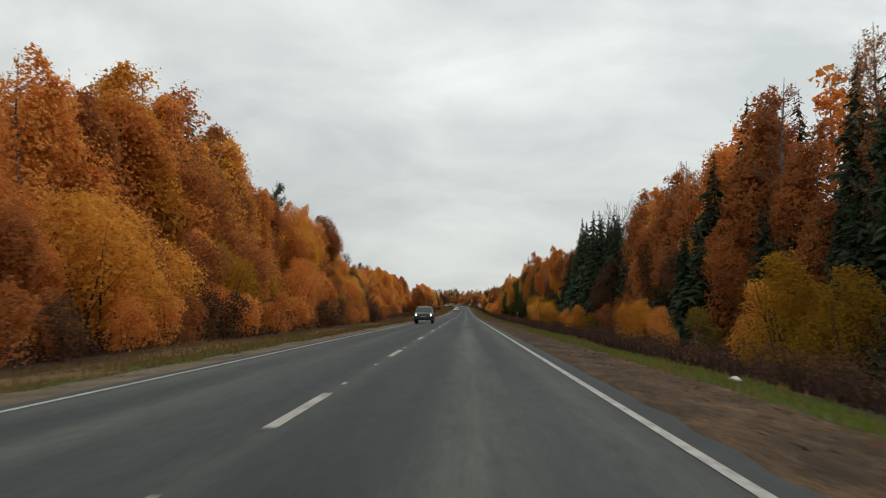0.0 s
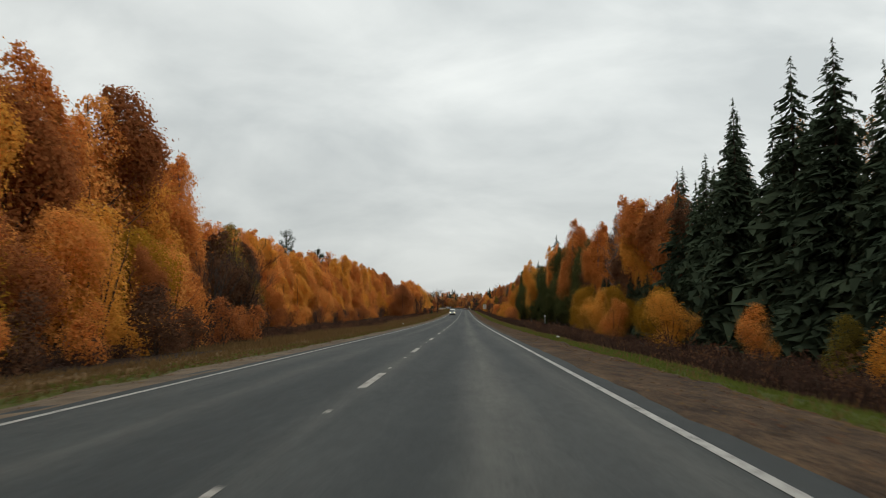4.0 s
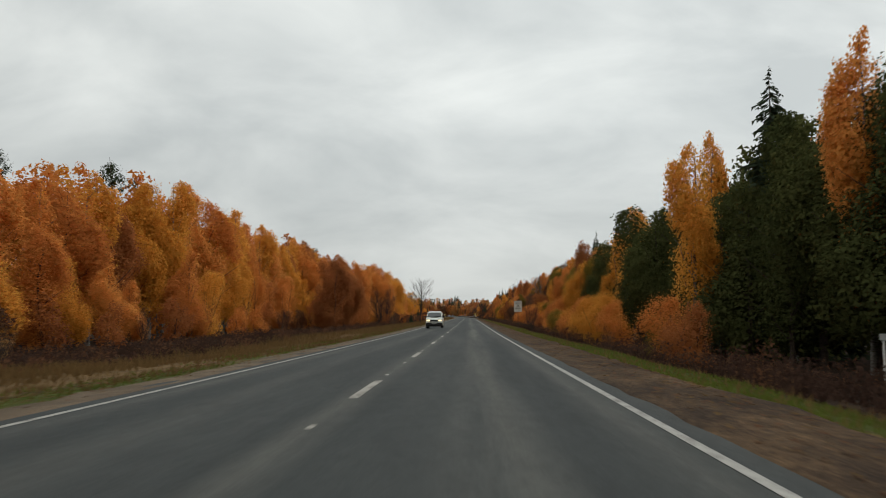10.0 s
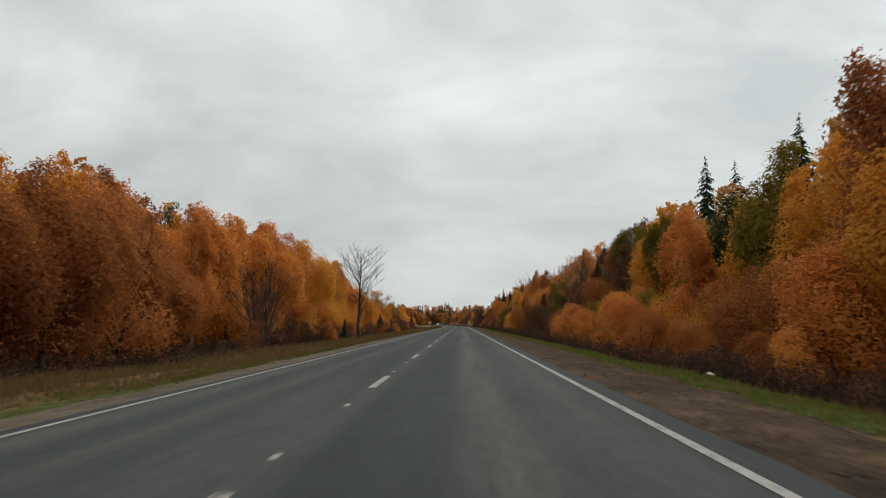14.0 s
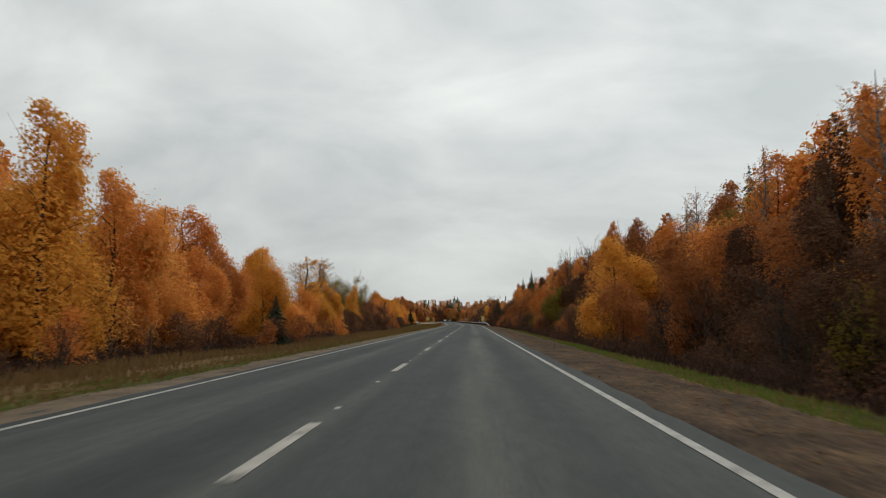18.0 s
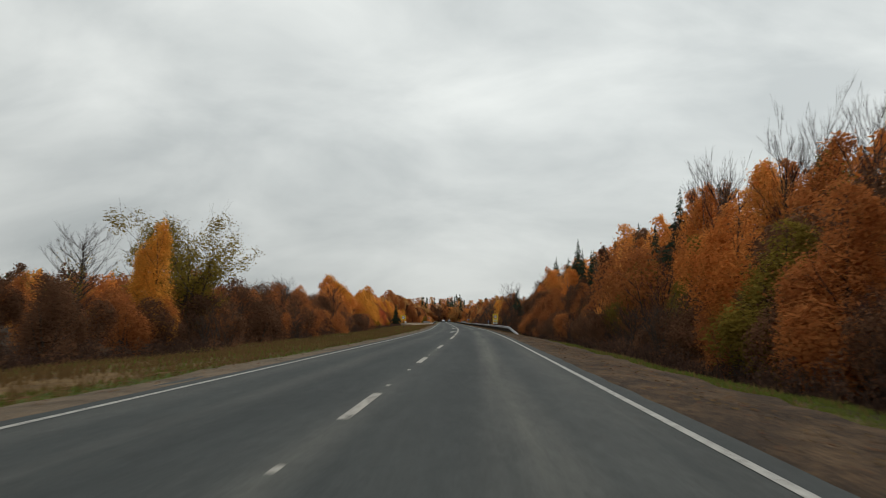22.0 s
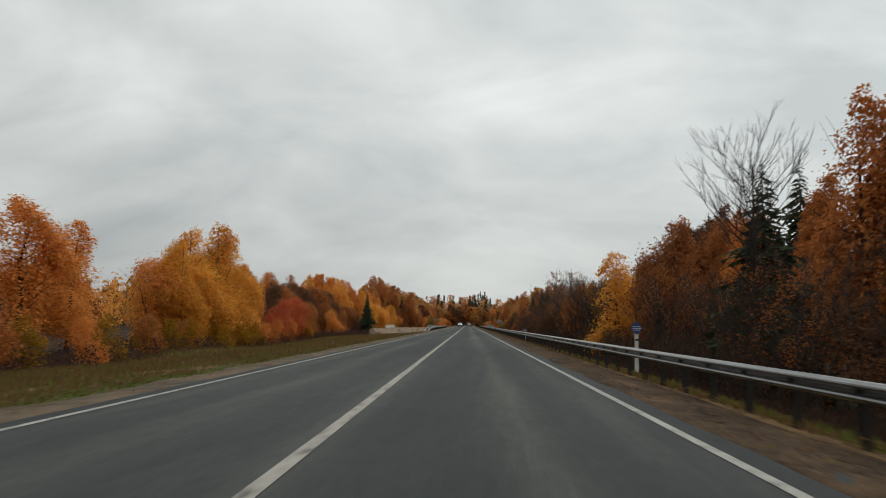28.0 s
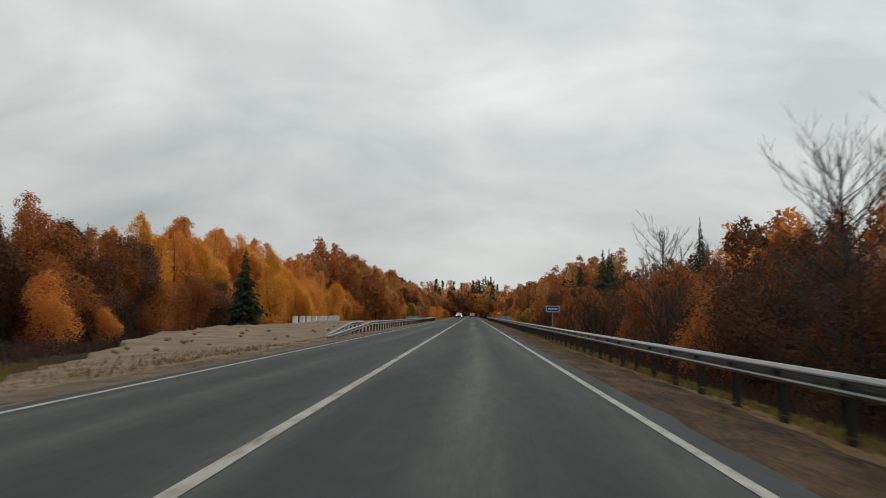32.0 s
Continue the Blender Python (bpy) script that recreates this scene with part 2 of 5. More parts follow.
LEAF = {
    "orange": leafy("orange_leaves", ((0.2, (0.57, 0.205, 0.056)), (0.5, (0.73, 0.290, 0.074)), (0.85, (0.81, 0.385, 0.100)))),
    "gold": leafy("golden_leaves", ((0.2, (0.66, 0.29, 0.048)), (0.8, (0.83, 0.415, 0.080)))),
    "rust": leafy("rust_leaves", ((0.2, (0.34, 0.125, 0.048)), (0.8, (0.53, 0.20, 0.062)))),
    "yellow": leafy("yellow_green_leaves", ((0.2, (0.30, 0.16, 0.02)), (0.8, (0.46, 0.24, 0.025)))),
    "olive": leafy("olive_leaves", ((0.2, (0.17, 0.13, 0.028)), (0.8, (0.30, 0.21, 0.04)))),
    "brown": leafy("brown_shrub_leaves", ((0.2, (0.105, 0.056, 0.035)), (0.8, (0.20, 0.098, 0.054))), 0.3),
    "red": leafy("red_leaves", ((0.2, (0.50, 0.115, 0.055)), (0.8, (0.64, 0.17, 0.07)))),
    # the thin birches' own colour; on far rows it paints haze
    "pale": leafy("pale_and_hazed_leaves", ((0.2, (0.48, 0.24, 0.08)), (0.8, (0.62, 0.34, 0.12)))),
    "spruce": leafy("spruce_needles", ((0.2, (0.046, 0.062, 0.040)), (0.8, (0.082, 0.104, 0.062))), 0.15),
    "pine": leafy("pine_needles", ((0.2, (0.045, 0.062, 0.032)), (0.8, (0.075, 0.095, 0.045))), 0.15),
    "green": leafy("dark_green_leaves", ((0.2, (0.060, 0.070, 0.026)), (0.8, (0.11, 0.115, 0.04))), 0.3),
    "straw": leafy("dry_grass", ((0.2, (0.125, 0.077, 0.033)), (0.8, (0.235, 0.150, 0.064))), 0.3),
    "weed": leafy("dead_brown_weeds", ((0.2, (0.045, 0.028, 0.022)), (0.8, (0.095, 0.055, 0.040))), 0.3),
    "grass": leafy("green_grass", ((0.2, (0.075, 0.102, 0.020)), (0.8, (0.16, 0.190, 0.040))), 0.4),
}
BARK = noisy("dark_bark", (0.03, 0.022, 0.016), (0.10, 0.075, 0.055), 3, 30, 0.95, 0.02)
BIRCH_BARK = noisy("birch_bark", (0.05, 0.042, 0.037), (0.29, 0.27, 0.24), 2.2, 12, 0.9, 0.01, stretch=(1, 1, 3))
TWIG = noisy("bare_twigs", (0.034, 0.024, 0.019), (0.080, 0.060, 0.048), 2, 20, 0.95)


def plain(name, colour, rough=0.5, metal=0.0, spec=0.5, dirt=0.15):
    """A painted or moulded surface, a little soiled."""
    def build(n, link):
        d = tex(n, link, 2.5, 5, 0.65)
        return ramp(n, link, d, (0.3, tuple(c * (1 - dirt) for c in colour)), (0.7, colour)), d
    m = material(name, build, rough, 0.0, spec)
    m.node_tree.nodes["Principled BSDF"].inputs["Metallic"].default_value = metal
    return m


def glowing(name, colour, strength):
    m = bpy.data.materials.new(name)
    m.use_nodes = True
    b = m.node_tree.nodes["Principled BSDF"]
    b.inputs["Base Color"].default_value = (*colour, 1)
    b.inputs["Emission Color"].default_value = (*colour, 1)
    b.inputs["Emission Strength"].default_value = strength
    return m


STEEL = plain("galvanised_steel", (0.21, 0.213, 0.208), 0.33, 0.9, 0.5, 0.4)
POST_STEEL = plain("dull_steel_post", (0.042, 0.036, 0.030), 0.6, 0.4, 0.4, 0.4)
SIGN_WHITE = plain("white_sign_film", (0.62, 0.61, 0.57), 0.55, 0, 0.4, 0.12)
SIGN_YELLOW = plain("yellow_sign_film", (0.86, 0.62, 0.03), 0.5, 0, 0.4, 0.1)
SIGN_BLUE = plain("blue_sign_film", (0.012, 0.05, 0.20), 0.5, 0, 0.4, 0.15)
SIGN_RED = plain("dark_red_ring", (0.30, 0.035, 0.025), 0.5)
FADED_INK = plain("faded_print", (0.20, 0.19, 0.17), 0.6)
BOARD_PALE = plain("yellowed_board_film", (0.60, 0.555, 0.475), 0.55, 0, 0.4, 0.15)
INK = plain("black_print", (0.02, 0.02, 0.02), 0.6)
GREY_PAINT = plain("grey_painted_metal", (0.20, 0.20, 0.19), 0.6, 0.2)
CONCRETE = noisy("weathered_concrete", (0.22, 0.215, 0.20), (0.36, 0.35, 0.33), 1.5, 20, 0.9, 0.01)
BLOCK_WHITE = noisy("whitewashed_concrete", (0.60, 0.59, 0.55), (0.82, 0.81, 0.77), 1.8, 16, 0.85, 0.01)
CAR_WHITE = noisy("soiled_white_car_paint", (0.60, 0.63, 0.585), (0.68, 0.71, 0.665), 0.8, 3, 0.3, 0.0, 0.5)
CAR_DIRT = noisy("road_dirt", (0.14, 0.10, 0.07), (0.30, 0.24, 0.17), 1.6, 9, 0.8)
CAR_DARK = plain("dark_grey_green_car_paint", (0.065, 0.073, 0.067), 0.3, 0.3, 0.5, 0.3)
CAR_SILVER = plain("silver_car_paint", (0.45, 0.46, 0.47), 0.3, 0.5, 0.5, 0.2)
# base colours lightened for the sky mirrored in and seen through the glass
GLASS = plain("dark_car_glass", (0.095, 0.105, 0.104), 0.08, 0.0, 0.6, 0.1)
PALE_GLASS = plain("painted_sky_glass", (0.20, 0.215, 0.21), 0.08, 0.0, 0.6, 0.1)
RUBBER = plain("black_rubber", (0.018, 0.018, 0.018), 0.85, 0, 0.3, 0.3)
TRIM = plain("black_plastic_trim", (0.028, 0.028, 0.028), 0.6, 0, 0.4, 0.3)
LAMP = glowing("lit_headlamp", (1.0, 0.78, 0.42), 1.6)
LAMP_COLD = glowing("lit_white_headlamp", (1.0, 0.95, 0.88), 5.0)
PLATE = plain("dirty_number_plate", (0.36, 0.355, 0.33), 0.6, 0, 0.3, 0.3)
LAMP_FAR = glowing("far_white_headlamp", (1.0, 0.96, 0.9), 12.0)
TAIL = plain("red_tail_lamp", (0.35, 0.015, 0.012), 0.3)


# ---- mesh helpers ----
def mesh_of(name, verts, faces, mat, smooth=False):
    me = bpy.data.meshes.new(name)
    me.from_pydata([tuple(v) for v in verts], [], faces)
    me.materials.append(mat)
    if smooth:
        me.polygons.foreach_set("use_smooth", [True] * len(me.polygons))
    me.update()
    return me


def part(name, data, parent, label=""):
    """Link a mesh as one part under a thing or under a part."""
    ob = new(name, data)
    ob.parent = parent
    if label:
        tagged(ob, label)
    return ob


def strip(name, xs, zs, s0, s1, step, mat, kind="structure", wear=None):
    """A band along the road through the profile xs, zs (above the crown)."""
    n = max(1, int(round((s1 - s0) / step)))
    verts, faces = [], []
    for i in range(n + 1):
        s = s0 + (s1 - s0) * i / n
        for x, z in zip(xs, zs):
            verts.append(spot(s, x, z(s, x) if callable(z) else z))
    m = len(xs)
    for i in range(n):
        for j in range(m - 1):
            a = i * m + j
            faces.append((a, a + 1, a + m + 1, a + m))
    me = mesh_of(name, verts, faces, mat, True)
    if wear:
        at = me.attributes.new("wear", "FLOAT", "POINT")
        at.data.foreach_set("value", [wear(x) for i in range(n + 1) for x in xs])
    return me


def box_bm(bm, x0, x1, y0, y1, z0, z1):
    r = bmesh.ops.create_cube(bm, size=1.0)
    bmesh.ops.scale(bm, vec=(x1 - x0, y1 - y0, z1 - z0), verts=r["verts"])
    bmesh.ops.translate(bm, vec=((x0 + x1) / 2, (y0 + y1) / 2, (z0 + z1) / 2), verts=r["verts"])
    return r["verts"]


def bm_mesh(name, bm, mat, smooth=False):
    me = bpy.data.meshes.new(name)
    bm.to_mesh(me)
    bm.free()
    me.materials.append(mat)
    if smooth:
        me.polygons.foreach_set("use_smooth", [True] * len(me.polygons))
    return me


# ---- road and ground ----
CROWN = 0.154


def road_z(s, x):
    return -CROWN * abs(x) / 3.75


xs = [-4.55 + 9.1 * i / 52 for i in range(53)]


def wear(x):
    """Pale between the wheel tracks, dark in them and along the middle."""
    u = abs(x) - 1.875
    return max(0.0, 1.0 - abs(u) / 0.55) * (0.68 if x > 0 else 0.34) + max(0.0, 1.0 - abs(u - 1.45) / 0.5) * 0.35 + max(0.0, 1.0 - abs(x) / 0.34) * 0.42


road = tagged(new("road", strip("road", xs, [road_z] * 53, -100, 1340, 4, ASPHALT, wear=wear)), "grey worn asphalt two-lane highway", "road", kind="structure")


def edge_noise(s, k):
    return noise.noise(Vector((s * 0.35, k * 7.3, 0.0))) * 0.22 + noise.noise(Vector((s * 1.9, k * 3.1, 4.0))) * 0.10


def ground_z(s, x):
    """The lie of the land beside the road, above the crown at s."""
    a = abs(x)
    if x < 0:
        z = np.interp(a, [0, 4.3, 4.6, 6.3, 9, 13, 20, 40, 120, 400], [-0.45, -0.45, -0.28, -0.36, -0.58, -0.95, -1.4, -1.6, 0.0, 0.0])
    else:
        low = np.interp(a, [0, 4.3, 4.6, 6.3, 9, 12, 16, 40, 120, 400], [-0.45, -0.45, -0.28, -0.36, -0.75, -1.6, -2.2, -2.0, 0.0, 0.0])
        rail = np.interp(a, [0, 4.3, 4.6, 5.8, 6.6, 7.8, 10, 16, 40, 120, 400], [-0.45, -0.45, -0.28, -0.30, -0.50, -0.95, -1.9, -2.6, -2.4, 0.0, 0.0])
        k = min(1.0, max(0.0, (s - 640) / 25))
        z = low + (rail - low) * k
    z += max(0.0, min(9.0, (s - 1335) * 0.07))
    if a > 7:
        z += noise.noise(Vector((s * 0.06, x * 0.11, 1.0))) * min(0.45, (a - 7) * 0.1) + noise.noise(Vector((s * 0.4, x * 0.5, 2.0))) * 0.07
    return float(z)


gx = [0, 4.2, 4.7, 5.2, 5.7, 6.2, 6.6, 7.0, 7.5, 8.0, 8.5, 9.2, 10.0, 11, 12, 13, 14.5, 16, 18, 20, 22, 25, 28, 40, 70, 130, 300, 900, 2500]
gx = [-v for v in gx[:0:-1]] + gx


def cover(s, x):
    """How much straw and how much green turf covers the ground."""
    a = abs(x)
    if x < 0:
        far = float(np.interp(s, [0, 150, 190, 560, 600, 640, 840, 860], [11.0, 11.0, 15.5, 15.0, 16.5, 20.0, 19.0, 12.0]))
        straw = np.interp(a, [4.5, 5.2, far - 1.0, far + 2.5], [0.2, 0.62, 0.62, 0.0])
        green = np.interp(a, [4.9, 5.5, 6.6, 7.6], [0.0, 0.55, 0.50, 0.12])
        if 600 < s < 860:
            green = max(green, np.interp(a, [6, 9, 17, 20], [0.2, 0.36, 0.36, 0.0]))
    else:
        straw = np.interp(a, [5.5, 6.2, 7.8, 9.4], [0.2, 0.52, 0.5, 0.1])
        green = np.interp(a, [6.3, 7.0, 8.7, 9.8], [0.0, 0.52, 0.50, 0.0])
        if s > 660:
            straw = np.interp(a, [4.8, 5.3, 6.6, 8.0], [0.3, 0.66, 0.5, 0.0])
            green = np.interp(a, [5.8, 6.4, 7.8, 9.0], [0.0, 0.5, 0.45, 0.0])
        if 380 < s <= 660:
            green = green - 0.14
    w = noise.noise(Vector((s * 0.11, x * 0.35, 12.0))) * 0.24
    return float(straw) + w, float(green) - w


ground_mesh = strip("ground", gx, [ground_z] * len(gx), -110, 2380, 3, COVER)
n_rows = int(round(2490 / 3)) + 1
spread = [cover(-110 + 2490 * i / (n_rows - 1), x) for i in range(n_rows) for x in gx]
for k, key in enumerate(("straw", "green")):
    ground_mesh.attributes.new(key, "FLOAT", "POINT").data.foreach_set("value", [v[k] for v in spread])
tagged(new("ground", ground_mesh), "dead growth, straw and green turf beside the road", "ground", kind="structure")


def verge_out(s, side):
    """How much wider the gravel lies beside the curve."""
    return float(np.interp(s, [470, 540, 640, 668], [0.0, 0.5, 0.4, -0.75])) if side > 0 else 0.0


for side, mat, label in ((-1, SHOULDER_PALE, "pale sandy gravel shoulder"), (1, GRAVEL, "brown gravel shoulder")):
    verts, faces = [], []
    n = 1195
    for i in range(n + 1):
        s = -100 + i * 1.2
        a, b = 4.10 + edge_noise(s * 2.3, side) * 0.5, (6.5 if side > 0 else 5.6) + verge_out(s, side) + edge_noise(s, 2 + side) * 1.7
        for k, f in enumerate((0.0, 0.05, 0.25, 0.45, 0.65, 0.85, 1.0)):
            x = a + (b - a) * f
            z = -CROWN * a / 3.75 + (-0.03, 0.006, 0.0, -0.02, -0.05, -0.085, -0.27)[k] + noise.noise(Vector((s * 0.9, x * 1.7, side))) * 0.05 * (k > 1)
            if k == 6:
                z = min(z, ground_z(s, side * x) - 0.03)
            verts.append(spot(s, side * x, z))
    for i in range(n):
        for k in range(6):
            q = i * 7 + k
            faces.append((q, q + 1, q + 8, q + 7) if side > 0 else (q + 7, q + 8, q + 1, q))
    tagged(new("shoulder", mesh_of("shoulder", verts, faces, mat, True)), label, "road shoulder", kind="structure")


def marking(name, s0, s1, x, w, mat, step=3.0):
    hw = w / 2
    return part(name, strip(name, [x - hw, x + hw], [lambda s, q: road_z(s, q) + 0.006] * 2, s0, s1, step, mat), road)


for x in (-3.75, 3.75):
    marking("edge_line", -100, 1335, x, 0.13, PAINT)
for i in range(-8, 60):
    s0 = 8.2 + 12 * i
    if s0 < 615:
        marking("dash", s0 - (1.3 if s0 > 600 else 0.2), s0 + 3.0, 0.0, 0.135, PAINT_DULL)
        for g in (0.36, 0.72):
            marking("worn_mark", s0 + 12 * g, s0 + 12 * g + 0.3, 0.0, 0.07, PAINT_DULL)
    elif s0 < 715:
        marking("long_dash", s0 + 4.0, s0 + 13.2, 0.0, 0.145, PAINT_DULL)
marking("worn_centre_line", 83, 92, 0.0, 0.05, PAINT_FAINT)
marking("solid_centre_line", 720, 1335, 0.0, 0.135, PAINT_DULL)


def lane_arrow(s0):
    """A white arrow that swings from the left lane over the middle."""
    mid = [(-0.52, 0.0), (-0.57, 2.0), (-0.55, 4.0), (-0.42, 5.4), (-0.22, 6.3)]
    verts, faces = [], []
    for i, (x, d) in enumerate(mid):
        w = 0.15 if i < 4 else 0.12
        verts += [spot(s0 + d + (0.35 if i > 2 else 0.0), x - w, road_z(0, x) + 0.010), spot(s0 + d - (0.35 if i > 2 else 0.0), x + w, road_z(0, x) + 0.010)]
    for i in range(4):
        faces.append((2 * i, 2 * i + 1, 2 * i + 3, 2 * i + 2))
    b = len(verts)
    verts += [spot(s0 + d, x, road_z(0, x) + 0.010) for x, d in ((-0.48, 6.5), (0.02, 5.7), (0.28, 7.9))]
    faces.append((b, b + 1, b + 2))
    part("lane_arrow", mesh_of("lane_arrow", verts, faces, PAINT), road, "white curved lane arrow painted on the asphalt")


for s0 in (651.3, 688.0, 714.5):
    lane_arrow(s0)


# ---- trees ----
def tube(verts, faces, pts, radii, sides):
    """A tapered limb through pts."""
    base = len(verts)
    for i, p in enumerate(pts):
        d = (pts[min(i + 1, len(pts) - 1)] - pts[max(i - 1, 0)]).normalized()
        u = d.orthogonal().normalized()
        v = d.cross(u)
        for k in range(sides):
            a = 2 * math.pi * k / sides
            verts.append(p + (u * math.cos(a) + v * math.sin(a)) * radii[i])
    for i in range(len(pts) - 1):
        for k in range(sides):
            a, b = base + i * sides + k, base + i * sides + (k + 1) % sides
            faces.append((a, b, b + sides, a + sides))


def bent(rng, a, d, length, n, wander, lift):
    pts = [a.copy()]
    d = d.normalized()
    for i in range(n):
        d = (d + Vector((rng.uniform(-1, 1), rng.uniform(-1, 1), rng.uniform(-1, 1))) * wander + Vector((0, 0, lift))).normalized()
        pts.append(pts[-1] + d * (length / n))
    return pts


def leaves(rng, lobes, count, size, stray=0.17):
    """Small sprays of leaf on the outside of the lobes (centre, radius, way out from the trunk), a few of them inside or astray."""
    verts, faces, norms = [], [], []
    picks = rng.choices(range(len(lobes)), weights=[r * r for c, r, o in lobes], k=count)
    for i in picks:
        c, r, o = lobes[i]
        d = Vector((rng.gauss(0, 1), rng.gauss(0, 1), rng.gauss(0, 1))).normalized()
        if d.dot(o) < -0.15 and rng.random() < 0.75:
            d = -d
        w = rng.random()
        q = 1.0 + 0.38 * rng.random() ** 1.6 if w < stray else rng.uniform(0.25, 0.75) if w > 0.86 else rng.uniform(0.74, 1.04)
        q *= 1 + 0.36 * noise.noise(d * 1.9 + c * 0.7) + 0.30 * noise.noise(d * 5.3 + c * 1.3)
        p = c + Vector((d.x, d.y, d.z * 1.08)) * r * q
        n = (d + Vector((rng.uniform(-1, 1), rng.uniform(-1, 1), rng.uniform(-0.6, 1.2))) * 0.9).normalized()
        u = n.orthogonal().normalized()
        u = (u * math.cos(a := rng.uniform(0, 6.28)) + n.cross(u) * math.sin(a)).normalized()
        v = n.cross(u)
        k = size * rng.uniform(0.55, 1.35) * (0.75 if w < stray else 1.0)
        b = len(verts)
        verts += [p - u * k * 0.5, p + v * k * rng.uniform(0.42, 0.72) + u * k * rng.uniform(-0.1, 0.25), p + u * k * rng.uniform(0.3, 0.55) - v * k * rng.uniform(0.0, 0.35) - n * k * 0.12]
        g = (verts[b + 1] - verts[b]).cross(verts[b + 2] - verts[b]).normalized()
        out = (d * 0.7 + o * 0.35 + Vector((0, 0, 0.15))).normalized()
        if g.dot(out) < 0:
            g = -g
            faces.append((b, b + 2, b + 1))
        else:
            faces.append((b, b + 1, b + 2))
        norms += [(out * 0.8 + g * 0.5).normalized()] * 3
    return verts, faces, norms


PROFILES = {
    "column": ([0.0, 0.12, 0.3, 0.55, 0.78, 0.92, 1.0], [0.45, 0.88, 1.0, 0.97, 0.76, 0.46, 0.16]),
    "oval": ([0.0, 0.15, 0.4, 0.65, 0.85, 1.0], [0.6, 0.95, 1.0, 0.84, 0.52, 0.16]),
    "top": ([0.0, 0.3, 0.5, 0.7, 0.9, 1.0], [0.05, 0.4, 0.9, 1.0, 0.65, 0.2]),
    "cone": ([0.0, 0.15, 0.4, 0.7, 0.9, 1.0], [0.5, 1.0, 0.9, 0.62, 0.34, 0.12]),
    "round": ([0.0, 0.15, 0.45, 0.75, 0.92, 1.0], [0.55, 0.9, 1.0, 0.8, 0.45, 0.15]),
}


def broadleaf(seed, h, r, base, shape, count, size, clumps=70, limbs=16, stems=1, bark=BARK, holes=0.0, twigs=0, on_limbs=False):
    """Trunk with limbs, and a crown in clumps inside an uneven outline. Gives (trunk mesh, crown mesh)."""
    rng = random.Random(seed)
    tv, tf = [], []
    bv, bf = (tv, tf) if count else ([], [])
    ends = []
    px, py = PROFILES[shape]
    lump = [rng.uniform(0.72, 1.22) for k in range(24)]

    def reach(f, a):
        k = a / (2 * math.pi) * 8
        w = lump[int(k) % 8 + 8 * min(2, int(f * 3))]
        return r * float(np.interp(f, px, py)) * w
    for st in range(stems):
        lean = Vector((rng.uniform(-1, 1), rng.uniform(-1, 1), 0)) * (0.04 if stems == 1 else 0.34)
        foot = Vector((0, 0, -0.35)) if stems == 1 else Vector((rng.uniform(-0.3, 0.3), rng.uniform(-0.3, 0.3), -0.35))
        top = h * (0.97 if stems == 1 else rng.uniform(0.6, 0.92))
        pts = [foot + (lean * (top * f) + Vector((rng.uniform(-1, 1), rng.uniform(-1, 1), 0)) * 0.012 * h * (f > 0)) + Vector((0, 0, (top + 0.35) * f)) for f in (0, 0.2, 0.4, 0.6, 0.8, 1.0)]
        r0 = h * 0.0125 / (1 if stems == 1 else 1.7) + 0.02
        tube(tv, tf, pts, [r0 * k for k in (1.25, 0.95, 0.75, 0.52, 0.3, 0.06)], 6)
        for k in range(limbs // stems):
            f = base + (0.93 - base) * (k + rng.random()) / max(1, limbs // stems)
            q = f * 5
            i = min(4, int(q))
            a0 = pts[i].lerp(pts[i + 1], q - i)
            ang = rng.uniform(0, 2 * math.pi)
            g = (f - base) / (1 - base)
            ln = reach(g, ang) * rng.uniform(0.75, 1.0)
            lp = bent(rng, a0, Vector((math.cos(ang), math.sin(ang), 0.75)), ln * 1.15, 3, 0.16, 0.09)
            rr = r0 * (1 - f) * 0.5 + 0.012
            tube(bv, bf, lp, [rr, rr * 0.65, rr * 0.4, rr * 0.12], 4)
            ends.append(lp)
            for w in range(twigs):
                j = rng.choice((1, 2, 3))
                d = (lp[j] - lp[j - 1]).normalized() + Vector((rng.uniform(-1, 1), rng.uniform(-1, 1), rng.uniform(-0.2, 1))) * 0.8
                tp = bent(rng, lp[j].lerp(lp[j - 1], rng.random()), d, ln * rng.uniform(0.3, 0.6), 2, 0.2, 0.1)
                tube(bv, bf, tp, [rr * 0.3 + 0.004, rr * 0.2 + 0.003, 0.003], 3)
                for w2 in range(2):
                    tp2 = bent(rng, tp[1], tp[2] - tp[1] + Vector((rng.uniform(-1, 1), rng.uniform(-1, 1), rng.uniform(-0.3, 1))) * 0.25, ln * rng.uniform(0.15, 0.3), 1, 0.2, 0.1)
                    tube(bv, bf, tp2, [0.008, 0.003], 3)
    trunk = mesh_of("trunk", tv, tf, bark, True)
    if count == 0:
        return trunk, mesh_of("crown", bv, bf, bark, True)
    lobes = []
    while on_limbs and len(lobes) < clumps:
        lp = rng.choice(ends)
        i = rng.choice((1, 2, 2, 3, 3))
        c = lp[i].lerp(lp[i - 1], rng.random())
        lobes.append((c, rng.uniform(0.06, 0.17) * r + 0.1, Vector((c.x, c.y, 0.1)).normalized()))
    for k in range(0 if on_limbs or holes > 0.14 else 9):
        f = (k + 0.5) / 9.3
        lobes.append((Vector((0, 0, h * (base + (1 - base) * f))), reach(f, k * 2.4) * 0.55, Vector((0, 0, 1))))
    k = 0
